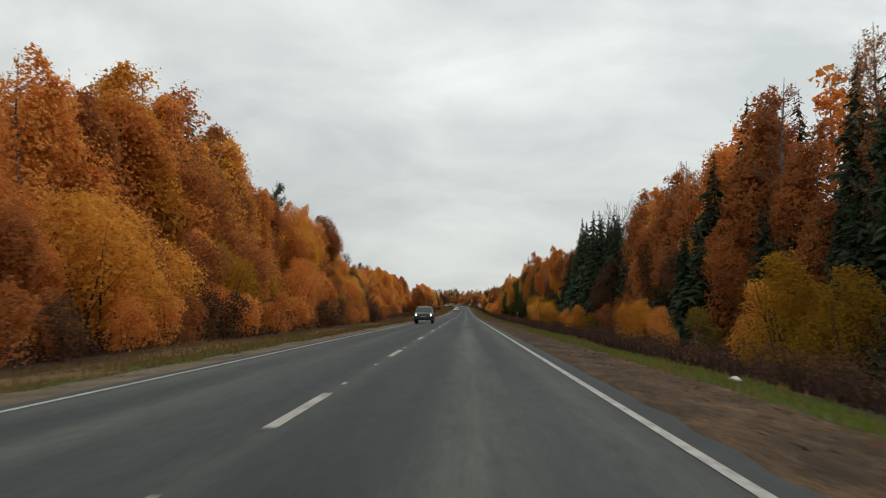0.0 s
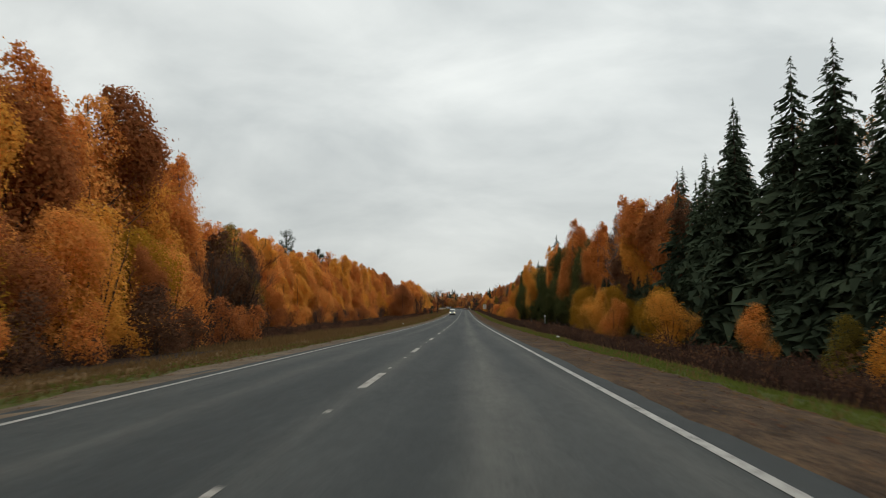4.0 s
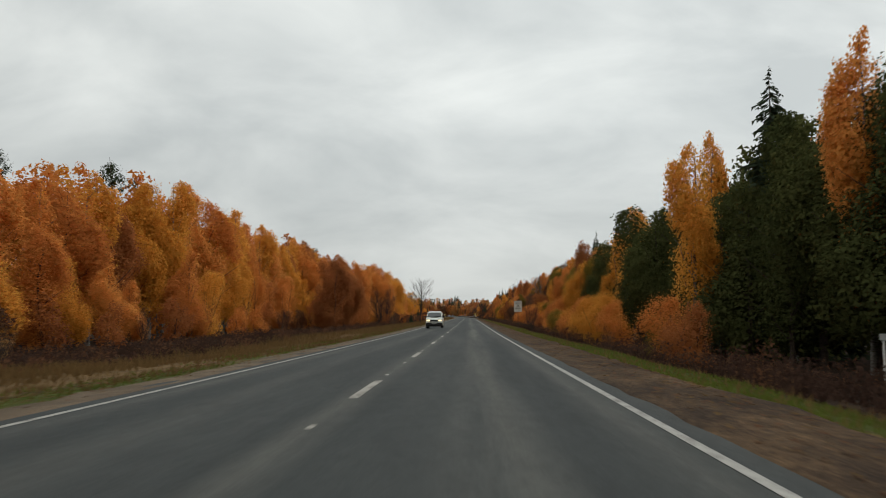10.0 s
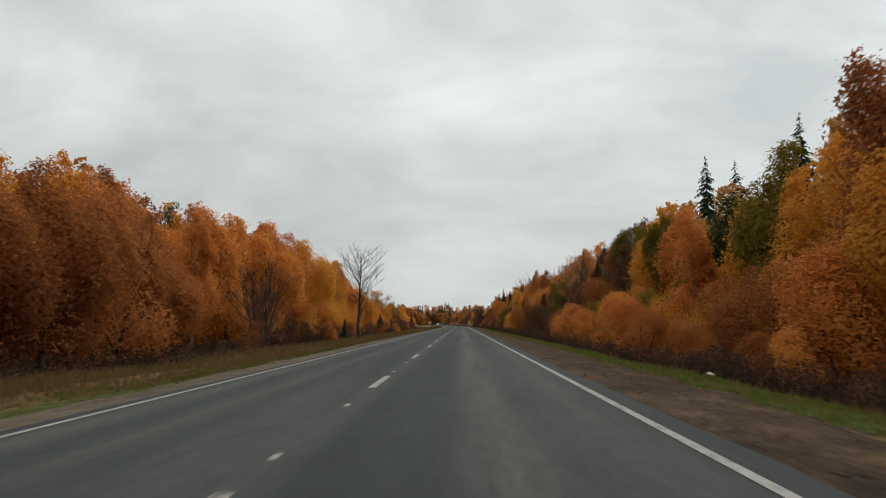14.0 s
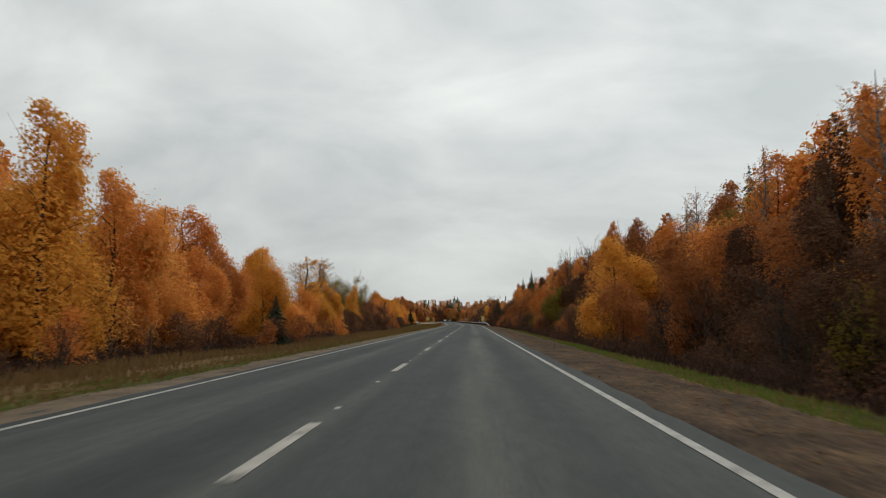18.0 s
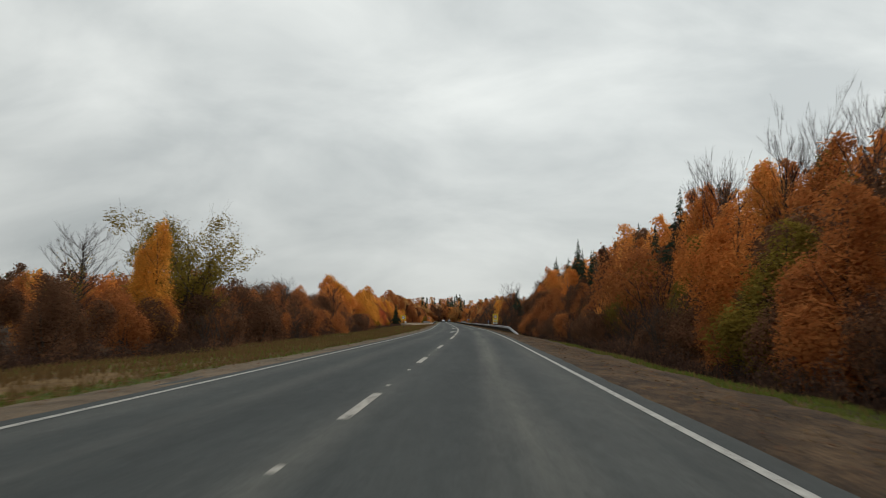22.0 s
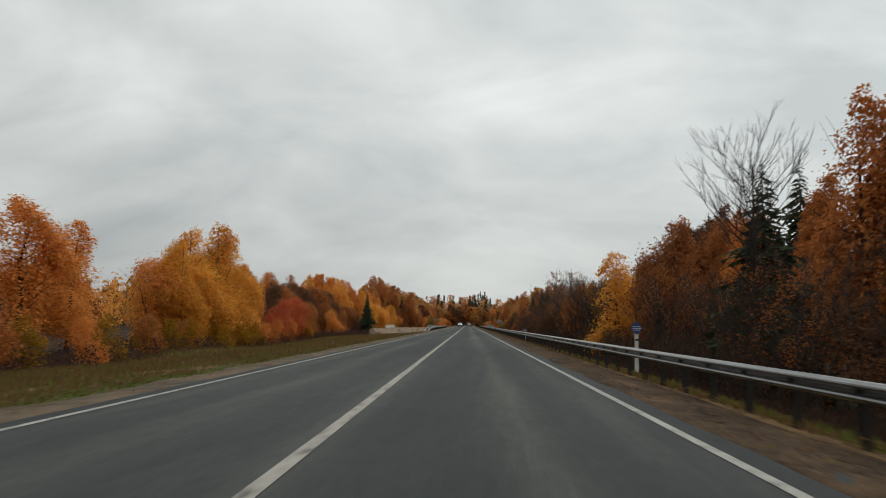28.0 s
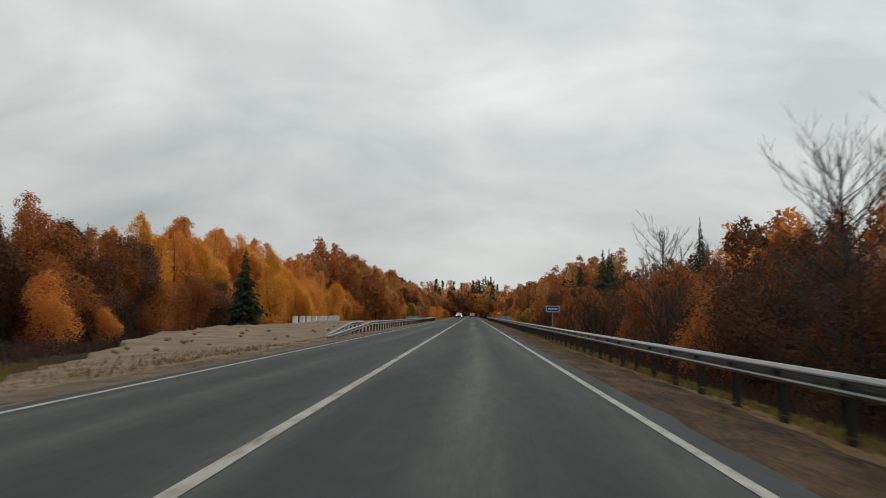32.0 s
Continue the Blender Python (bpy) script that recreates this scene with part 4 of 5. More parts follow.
for s, x, h, c in ((305, 12.5, 4.4, "rust"), (311, 12.8, 5.0, "orange"), (317, 13.5, 4.0, "olive"), (337, 13, 4.6, "yellow"), (343, 12.5, 4.8, "gold"), (351, 12, 4.6, "orange"), (358, 13.5, 4.4, "orange"), (372, 12.5, 4.4, "olive"), (378, 13, 4.6, "orange"), (385, 14, 4.2, "brown"), (422, 13, 4.6, "rust"), (428, 13.5, 5.4, "orange"), (434, 14.0, 6.2, "orange"), (440, 14.5, 4.8, "rust"), (452, 13.5, 5.0, "orange"), (460, 14, 5.4, "rust"), (468, 14, 6.0, "orange"), (476, 14, 5.2, "rust")):
    plant("bush", s, x + 0.8, h * 0.85, c, 1.15)
wood(330, 362, 13.6, 4.3, ["bush"], ["gold", "orange", "gold"], 2.8, 0.5)
wood(398, 450, 14.0, 2.7, ["bush"], ["rust", "orange", "rust", "olive"], 3.4, 0.9, 0.3)
plant("bare_shrub", 371.5, 9.6, 4.6, "brown")
wood(380, 470, 23.5, 14.0, ["aspen", "birch", "aspen"], ["gold", "green", "orange", "olive"], 4.0)
wood(385, 480, 29, 16.5, ["spruce_low", "birch_low", "aspen_low"], ["gold", "olive", "pale", "brown"], 4.2)
wood(400, 480, 18.5, 5.8, ["bush"], ["orange", "rust", "gold", "olive"], 4.2)
plant("spruce", 476, 34.5, 25.0)
plant("spruce", 451, 30, 19.5)
plant("spruce", 426, 26.5, 18.2)
plant("birch", 431, 19.6, 11.4, "orange", 1.0)
plant("aspen", 399, 20.2, 12.2, "gold", 0.9)
plant("aspen", 406, 22.0, 16.2, "rust", 0.95)
plant("aspen", 410, 19.0, 9.4, "gold", 0.9)
plant("aspen", 387, 22, 14.5, "green")
wood(478, 640, 25.5, 15.2, ["birch", "aspen", "thin"], ["rust", "brown", "olive", "orange"], 4.2)
wood(478, 640, 31, 17.6, ["birch_low", "thin", "spruce_low"], ["rust", "pale", "orange"], 4.6)
wood(480, 588, 19, 8.5, ["aspen", "bush", "bare_shrub"], ["rust", "brown", "brown", "orange"], 3.6)
wood(588, 645, 19, 9.0, ["aspen", "aspen", "bush"], ["olive", "brown", "orange", "rust", "brown"], 3.6)
wood(478, 650, 14.5, 4.6, ["bush", "bare_shrub", "bare_shrub"], ["rust", "brown", "brown", "brown"], 3.0, 0.8, 0.25)
plant("aspen", 541, 13.6, 10.2, "gold", 1.15)
plant("spruce", 505, 22.2, 15.6, wide=0.85)
plant("thin", 510.5, 22.0, 16.0, "orange", 1.1)
plant("thin", 501.5, 22.3, 15.6, "rust", 1.1)
plant("aspen", 498, 16.5, 9.5, "olive", 1.0)
plant("aspen", 519, 14, 8.0, "rust", 1.1)
plant("spruce", 546, 27, 17.0, wide=0.8)
plant("birch", 589, 21.8, 17.0, "orange", 0.7)
plant("birch", 644.5, 20.6, 15.2, "orange", 0.85)
plant("aspen", 618, 14.5, 9.5, "orange")
plant("aspen", 604, 14, 8.0, "rust", 1.1)
plant("aspen", 612, 15, 8.0, "olive", 1.2)
plant("aspen", 592, 14.5, 7.6, "olive", 1.2)
for s, x, h in ((622, 24, 16), (630, 24.5, 17), (636, 24, 17), (641, 21.5, 15.0), (648, 21.0, 15.0), (653, 24.0, 17.5), (585, 23, 15)):
    plant("bare", s, x, h, wide=0.55)
wood(640, 782, 25, 16.2, ["birch", "aspen", "spruce", "spruce", "thin"], ["orange", "rust", "rust", "brown"], 4.0)
wood(640, 790, 30, 17.0, ["spruce_low", "birch_low", "aspen_low"], ["orange", "rust"], 4.4)
wood(645, 688, 18.5, 9.0, ["aspen", "aspen", "bush", "bare_shrub"], ["orange", "olive", "olive", "rust"], 3.4)
wood(688, 760, 18.5, 9.0, ["aspen", "aspen", "bush", "bare_shrub"], ["brown", "rust", "brown", "rust"], 3.4)
wood(650, 760, 14.5, 4.4, ["bush", "bare_shrub", "bare_shrub"], ["brown", "rust", "brown", "brown"], 2.6, 0.8)
plant("spruce", 727, 22.5, 18.5, wide=0.9)
plant("spruce", 719, 22.0, 16.0, wide=0.9)
plant("spruce", 733, 26, 17)
plant("spruce", 767, 24, 18.5)
plant("spruce", 690, 25, 17.5)
plant("spruce", 665, 24, 18)
plant("birch", 722, 20, 13.0, "orange")
plant("birch", 740, 20.5, 14, "orange")
wood(757, 788, 14, 7.0, ["bare_shrub"], ["brown", "brown", "rust"], 2.4)
plant("spruce", 771, 15.2, 11.5, wide=1.2)
plant("bare", 768, 13.8, 11.5)
plant("aspen", 796.5, 13.0, 9.0, "gold", 1.25)
plant("aspen", 789, 15.5, 11.0, "rust")
plant("bare_shrub", 799, 12.5, 7.5, "yellow")
wood(803, 818, 13.2, 7.2, ["bare_shrub"], ["brown", "brown", "rust"], 2.0)
wood(805, 850, 14, 8.8, ["bare_shrub"], ["brown", "brown", "rust"], 2.3)
plant("bush", 819, 13.4, 6.8, "rust")
plant("bush", 825, 13.8, 7.2, "rust")
plant("thin", 846.3, 13.4, 11.4, "rust", 1.3)
plant("thin", 834.8, 13.6, 10.6, "rust", 1.5)
wood(838, 862, 12.6, 4.6, ["bush"], ["brown"], 2.2, 0.6)
plant("bare_shrub", 840, 13.0, 7.0, "brown")
wood(760, 885, 11.8, 3.2, ["bare_shrub"], ["brown"], 2.4, 0.6)
wood(855, 885, 13.2, 6.4, ["bare_shrub"], ["brown"], 2.6)
plant("bare", 861, 12.6, 8.5)
plant("bare", 857, 13.5, 8.0)
plant("bush", 866, 11.5, 4.6, "brown")
plant("bush", 872, 12, 4.4, "rust")
wood(882, 1000, 15.5, 6.5, ["bush", "aspen", "bare_shrub", "bare_shrub"], ["brown", "rust", "brown"], 3.4)
wood(790, 880, 18.5, 6.8, ["bare_shrub", "bare_shrub", "bush"], ["brown"], 2.8)
wood(796, 884, 15.6, 5.2, ["bush"], ["brown", "brown", "rust"], 2.6, 0.8)
wood(880, 1000, 20, 8.5, ["aspen", "bare_shrub", "birch"], ["rust", "brown", "brown"], 4.0)
wood(835, 880, 27, 9.0, ["aspen_low", "bush"], ["brown"], 4.4, joined=True)
wood(782, 835, 26, 15.0, ["aspen", "birch", "spruce"], ["rust", "orange", "brown"], 4.2)
wood(880, 1000, 27, 11.5, ["birch_low", "spruce_low", "aspen_low", "thin"], ["rust", "brown", "orange"], 4.0)
plant("bare", 926, 22, 13.0)
plant("spruce", 918, 24, 13.2, wide=0.6)
plant("spruce", 966, 22, 14)
plant("spruce", 972, 24, 14.5)
plant("spruce", 985, 21, 13)
# on to the far end; pale and dull leaf tints here stand in for haze
for side in (-1, 1):
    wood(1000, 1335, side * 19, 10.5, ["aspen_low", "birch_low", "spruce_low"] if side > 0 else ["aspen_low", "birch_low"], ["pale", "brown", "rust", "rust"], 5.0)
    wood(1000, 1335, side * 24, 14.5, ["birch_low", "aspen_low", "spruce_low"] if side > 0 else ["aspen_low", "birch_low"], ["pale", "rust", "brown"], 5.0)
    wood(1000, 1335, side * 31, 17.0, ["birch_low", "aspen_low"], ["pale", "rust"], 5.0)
    wood(1005, 1330, side * 13, 4.2, ["bush"], ["orange", "rust", "olive"], 8.0, joined=True)
# trees across the end, haze put into their muted tints
dice.seed(12)
for row in range(3):
    x = -120.0
    while x < 120:
        kind = dice.choice(["aspen_low", "aspen_low", "birch_low", "spruce_low"])
        if not (row == 0 and abs(x) < 6):
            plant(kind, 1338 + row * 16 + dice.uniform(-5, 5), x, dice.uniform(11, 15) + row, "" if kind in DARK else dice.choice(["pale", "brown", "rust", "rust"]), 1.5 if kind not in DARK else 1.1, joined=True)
        x += dice.uniform(3.5, 6.0)


def far_woods(name, places, tint, tall, wide, per, size, label):
    """Distant trees, too small to tell apart."""
    rng = random.Random(name)
    verts, faces = [], []
    for s, x in places:
        h = tall * rng.uniform(0.75, 1.15)
        base = spot(s, x, -1.0 + min(9.0, max(0.0, s - 1335) * 0.07))
        for k in range(per):
            f = rng.random()
            r = wide * (1 - f * (0.9 if tint == "spruce" else 0.62)) * rng.random() ** 0.5
            a = rng.uniform(0, 6.28)
            p = base + Vector((math.cos(a) * r, math.sin(a) * r, h * (0.05 + 0.95 * f)))
            b = len(verts)
            for q in range(3):
                verts.append(p + Vector((rng.uniform(-1, 1), rng.uniform(-1, 1), rng.uniform(-1, 1))) * size)
            faces.append((b, b + 1, b + 2))
    tagged(new(name, mesh_of(name, verts, faces, LEAF[tint])), label, "woods", kind="stuff")


rw = random.Random(41)
far = [(rw.uniform(1340, 1450), rw.uniform(-230, 230)) for k in range(560)]
far_woods("far_autumn_woods", far[:200], "rust", 18, 5.0, 260, 0.8, "distant rust and orange autumn woods on a rise")
# pale leaf colour imitates the haze over these far trees
far_woods("far_pale_woods", far[200:330], "pale", 17, 4.8, 260, 0.8, "distant trees on a rise, leaf colour paled for haze")
far_woods("far_golden_woods", far[330:420], "orange", 16, 4.6, 260, 0.8, "distant orange trees on a rise")
far_woods("far_spruce_woods", far[420:], "spruce", 20, 2.8, 230, 0.8, "distant dark spruces on a rise")
back = [(rw.uniform(-20, 1400), rw.choice((-1, 1)) * rw.uniform(46, 75)) for k in range(520)]
far_woods("inner_woods", [b for b in back if not (590 < b[0] < 1010 and b[1] < 0)], "rust", 14, 3.2, 110, 0.62, "shaded brown depth of the woods behind the edge trees")


outer = [(rw.uniform(-110, 1420), rw.choice((-1, 1)) * rw.uniform(72, 165)) for k in range(3600)]
outer = [(s, x) for s, x in outer if not (560 < s < 900 and -95 < x < 0)]
outer += [(rw.uniform(-110, 30), rw.choice((-1, 1)) * rw.uniform(24, 76)) for k in range(90)]
for q, tint in enumerate(("rust", "orange", "gold", "spruce")):
    far_woods("outer_woods", outer[q::4], tint, 12.5, 3.6 if tint != "spruce" else 2.4, 42, 1.1, f"deep {TINTS[tint]} woods away from the road")


def weeds(name, tint, s0, s1, x0, x1, count, tall, width, label, thin=0.0):
    """Upright blades or stalks, thick on the ground."""
    rng = random.Random(name + str(s0))
    verts, faces = [], []
    while len(faces) < count:
        s, x = rng.uniform(s0, s1), x0 + (x1 - x0) * rng.random()
        if 0 < x < 6.55 + verge_out(s, 1):
            continue
        if noise.noise(Vector((s * 0.13, x * 0.3, 9.0))) < thin - rng.random() * 0.5:
            continue
        p = spot(s, x, ground_z(s, x) - 0.03)
        h = tall * rng.uniform(0.4, 1.2)
        a = rng.uniform(0, 6.28)
        u = Vector((math.cos(a), math.sin(a), 0)) * width * rng.uniform(0.5, 1.2)
        lean = Vector((rng.uniform(-1, 1), rng.uniform(-1, 1), 0)) * h * 0.45
        b = len(verts)
        verts += [p - u, p + u, p + lean + Vector((0, 0, h))]
        faces.append((b, b + 1, b + 2))
    tagged(new(name, mesh_of(name, verts, faces, LEAF[tint])), label, "grass", kind="stuff")


weeds("verge_grass", "grass", 0, 660, 6.4, 9.2, 110000, 0.13, 0.035, "short green grass on the verge", -0.35)
weeds("verge_grass", "straw", 0, 900, 6.3, 10.0, 16000, 0.24, 0.03, "dry grass among the green of the verge", 0.05)
weeds("verge_grass", "grass", 0, 900, -5.6, -8.2, 60000, 0.13, 0.035, "thin green grass on the verge", -0.1)
weeds("verge_grass", "straw", 0, 870, -5.8, -13, 90000, 0.24, 0.035, "straw-coloured dry grass on the verge", -0.1)
weeds("meadow_grass", "straw", 150, 600, -10, -19, 50000, 0.45, 0.06, "dry meadow grass before the wood", -0.1)
weeds("meadow_grass", "straw", 600, 870, -9, -22, 50000, 0.25, 0.05, "short dry grass of the open ground", -0.1)
weeds("meadow_grass", "grass", 600, 870, -8, -20, 26000, 0.18, 0.045, "green grass of the open ground", -0.05)
weeds("dead_weeds", "weed", 0, 610, -16, -30, 30000, 0.6, 0.10, "brown dead weeds under the trees")
weeds("dead_weeds", "weed", 840, 1000, -18, -32, 10000, 0.7, 0.10, "brown dead weeds beside the sand")
weeds("dead_weeds", "weed", 0, 1000, 10, 22, 40000, 0.7, 0.10, "brown dead weeds under the trees")
weeds("rail_grass", "straw", 660, 1000, 5.8, 7.4, 26000, 0.17, 0.03, "dry brown grass below the guard rail", -0.1)
weeds("rail_grass", "grass", 655, 900, 6.1, 8.6, 24000, 0.2, 0.04, "green grass below the guard rail", -0.1)
weeds("rail_weeds", "weed", 660, 1000, 8.6, 12.5, 40000, 0.8, 0.07, "dark dead weeds on the slope below the guard rail")


def brush(name, tint, s0, s1, x0, x1, clumps, per, tall, size, label):
    """Low scrub in soft clumps."""
    rng = random.Random(name + str(x0))
    verts, faces = [], []
    for i in range(clumps):
        s, x = rng.uniform(s0, s1), x0 + (x1 - x0) * rng.random()
        p = spot(s, x, ground_z(s, x))
        r, h = rng.uniform(0.4, 0.9), tall * rng.uniform(0.45, 1.15)
        for k in range(per):
            a, f = rng.uniform(0, 6.28), rng.random()
            q = r * rng.random() ** 0.5 * (1 - 0.6 * f * f)
            c = p + Vector((math.cos(a) * q, math.sin(a) * q, h * f))
            b = len(verts)
            for w in range(3):
                verts.append(c + Vector((rng.uniform(-1, 1), rng.uniform(-1, 1), rng.uniform(-1.3, 1.3))) * size)
            faces.append((b, b + 1, b + 2))
    tagged(new(name, mesh_of(name, verts, faces, LEAF[tint])), label, "scrub", kind="stuff")


brush("dead_scrub", "weed", 0, 650, 9.8, 16, 2600, 76, 1.2, 0.07, "dark brown dead scrub before the trees")
brush("dead_scrub", "brown", 0, 650, 10.2, 18, 700, 76, 1.5, 0.07, "dull brown low scrub before the trees")
brush("dead_scrub", "weed", 650, 1000, 8.9, 13, 1100, 76, 1.2, 0.07, "dark brown dead scrub below the rail")
brush("dead_scrub", "weed", 20, 640, -14.5, -24, 2600, 60, 1.0, 0.08, "brown dead scrub before the woods")
brush("dead_scrub", "brown", 20, 640, -13.0, -24, 800, 60, 1.2, 0.08, "dull brown low scrub before the woods")
brush("dead_scrub", "weed", 640, 990, -17.5, -26, 1000, 60, 1.1, 0.08, "brown dead scrub beside the open ground")


def fallen(name, tint, x0, x1, count, s1, label):
    """Leaves and bits lying flat on the gravel."""
    rng = random.Random(name + tint)
    verts, faces = [], []
    for i in range(count):
        s = rng.uniform(0, s1)
        x = x0 + (x1 - x0) * rng.random() ** 0.7
        z = -CROWN * 4.18 / 3.75 + float(np.interp(abs(x), [4.2, 5.0, 5.5, 6.0, 6.3], [0.02, 0.01, -0.01, -0.06, -0.2]))
        p = spot(s, x, z + rng.uniform(0.0, 0.03))
        r = rng.uniform(0.03, 0.075)
        a = rng.uniform(0, 6.28)
        b = len(verts)
        for k in range(3):
            verts.append(p + Vector((math.cos(a + k * 2.1) * r, math.sin(a + k * 2.1) * r, rng.uniform(-0.01, 0.02))))
        faces.append((b, b + 1, b + 2))
    tagged(new(name, mesh_of(name, verts, faces, LEAF[tint])), label, "leaves", kind="stuff")


for side in (-1, 1):
    fallen("fallen_leaves", "brown", side * 4.3, side * 6.2, 12000, 900, "fallen rust-brown leaves scattered on the gravel")
    fallen("fallen_leaves", "straw", side * 4.3, side * 6.2, 12000, 900, "pale straw and bits scattered on the gravel")

join_all()


# ---- guard rails ----
BEAM = ((0.012, 0.762), (-0.03, 0.754), (-0.078, 0.724), (-0.083, 0.704), (-0.072, 0.68), (-0.012, 0.652), (0.0, 0.634), (-0.012, 0.616), (-0.072, 0.588), (-0.083, 0.564), (-0.078, 0.544), (-0.03, 0.514), (0.012, 0.506))


def post_mesh():
    bm = bmesh.new()
    box_bm(bm, -0.055, 0.055, -0.05, -0.042, -0.5, 0.70)
    box_bm(bm, -0.055, 0.055, 0.042, 0.05, -0.5, 0.70)
    box_bm(bm, -0.004, 0.004, -0.042, 0.042, -0.5, 0.70)
    box_bm(bm, -0.12, -0.055, -0.04, 0.04, 0.52, 0.69)
    return bm_mesh("rail_post", bm, POST_STEEL)


POST = post_mesh()


def guard_rail(s0, s1, x, side, dip, label, end_dip=0.0):
    """A W-beam rail on posts; its end sinks to the ground over dip metres."""
    thing = tagged(new("guard_rail"), label, "guard rail", "guard rails beside the road")
    thing.location = spot(s0, x, 0)
    lift = Matrix.Translation(-spot(s0, x, 0))

    def low(s):
        k = 0.0
        if dip and s < s0 + dip:
            k = (s0 + dip - s) / dip
        if end_dip and s > s1 - end_dip:
            k = (s - s1 + end_dip) / end_dip
        return 0.62 * k
    base, q = -0.31, len(BEAM)
    n = int((s1 - s0) / 4)
    for i in range(n):
        verts, faces = [], []
        for j in range(3):
            s = s0 + i * 4 + j * 2.0 + (0.06 if j == 2 else 0)
            for o, z in BEAM:
                verts.append(lift @ spot(s, x + side * o, base + z - low(s)))
            for o, z in BEAM:
                verts.append(lift @ spot(s, x + side * (o + 0.012), base + z - low(s)))
        for j in range(2):
            e, g = j * 2 * q, (j + 1) * 2 * q
            for k in range(q - 1):
                a, b = e + k, g + k
                faces += [(a, a + 1, b + 1, b), (a + q, b + q, b + q + 1, a + q + 1)]
            faces += [(e, g, g + q, e + q), (e + q - 1, e + 2 * q - 1, g + 2 * q - 1, g + q - 1)]
        part("beam", mesh_of("beam", verts, faces, STEEL), thing)
        for j in range(2):
            s = s0 + i * 4 + j * 2.0
            if low(s) < 0.45:
                p = part("rail_post", POST, thing)
                p.location = lift @ spot(s, x + side * 0.07, base - low(s))
                p.rotation_euler = (0, 0, heading(s) + (math.pi if side < 0 else 0))
    return thing


guard_rail(655.5, 1059.5, 5.85, 1, 16.5, "grey galvanised steel guard rail on dark posts")
guard_rail(880, 1012, -5.9, -1, 20, "grey galvanised steel guard rail beside the sand")
guard_rail(884, 900, -6.6, -1, 10, "second grey steel rail end behind the first")


# ---- signs ----
def at_road(s, x, z=None):
    p = spot(s, x, ground_z(s, x) if z is None else z)
    return Matrix.LocRotScale(p, Euler((0, 0, heading(s))), None)


def board(w, h, cz, y0=-0.02, y1=0.0, r=0.06, cx=0.0):
    """A thin board with rounded corners, facing -y."""
    pts = []
    for qx, qz, a0 in ((1, 1, 0), (-1, 1, 90), (-1, -1, 180), (1, -1, 270)):
        for k in range(5):
            a = radians(a0 + k * 22.5)
            pts.append((cx + qx * (w / 2 - r) + r * math.cos(a), cz + qz * (h / 2 - r) + r * math.sin(a)))
    n = len(pts)
    verts = [(x, y0, z) for x, z in pts] + [(x, y1, z) for x, z in pts]
    faces = [tuple(range(n))[::-1], tuple(range(n, 2 * n))] + [(i, (i + 1) % n, (i + 1) % n + n, i + n) for i in range(n)]
    return verts, faces


def flat(pts, y, thick=0.003):
    n = len(pts)
    verts = [(x, y, z) for x, z in pts] + [(x, y + thick, z) for x, z in pts]
    return verts, [tuple(range(n)), tuple(range(2 * n - 1, n - 1, -1))] + [(i, i + n, (i + 1) % n + n, (i + 1) % n) for i in range(n)]


def tube_mesh(name, r, z0, z1, mat, sides=10):
    verts, faces = [], []
    tube(verts, faces, [Vector((0, 0, z0)), Vector((0, 0, z1))], [r, r], sides)
    faces.append(tuple(range(sides, 2 * sides)))
    return mesh_of(name, verts, faces, mat, True)


def ring(cx, cz, r0, r1, y, n=28, thick=0.003):
    verts, faces = [], []
    for i in range(n):
        a = 2 * math.pi * i / n
        for r, yy in ((r0, y), (r1, y), (r1, y + thick), (r0, y + thick)):
            verts.append((cx + r * math.cos(a), yy, cz + r * math.sin(a)))
    for i in range(n):
        a, b = i * 4, ((i + 1) % n) * 4
        faces += [(a, a + 1, b + 1, b), (a + 1, a + 2, b + 2, b + 1), (a + 3, a, b, b + 3)]
    return verts, faces


def disc(cx, cz, r, y, n=28):
    return flat([(cx + r * math.cos(2 * math.pi * i / n), cz + r * math.sin(2 * math.pi * i / n)) for i in range(n)], y)


def lettering(text, size, x, y, z, mat, parent):
    cu = bpy.data.curves.new("lettering", "FONT")
    cu.body, cu.size, cu.align_x, cu.extrude = text, size, "CENTER", 0.001
    tmp = new("lettering", cu)
    me = bpy.data.meshes.new_from_object(tmp.evaluated_get(bpy.context.evaluated_depsgraph_get()))
    bpy.data.objects.remove(tmp)
    me.materials.clear()
    me.materials.append(mat)
    ob = part("lettering", me, parent)
    ob.matrix_basis = pose(x, y, z, 90)
    return ob


def bar(parent, x0, x1, z0, z1, y, mat, name="print_bar"):
    part(name, mesh_of(name, *flat([(x0, z0), (x1, z0), (x1, z1), (x0, z1)], y), mat), parent)


def arrow_up(parent, x, z, h, y):
    w = h * 0.32
    part("small_arrow", mesh_of("small_arrow", *flat([(x - w * 0.35, z), (x + w * 0.35, z), (x + w * 0.35, z + h * 0.5), (x + w, z + h * 0.5), (x, z + h), (x - w, z + h * 0.5), (x - w * 0.35, z + h * 0.5)], y), INK), parent)


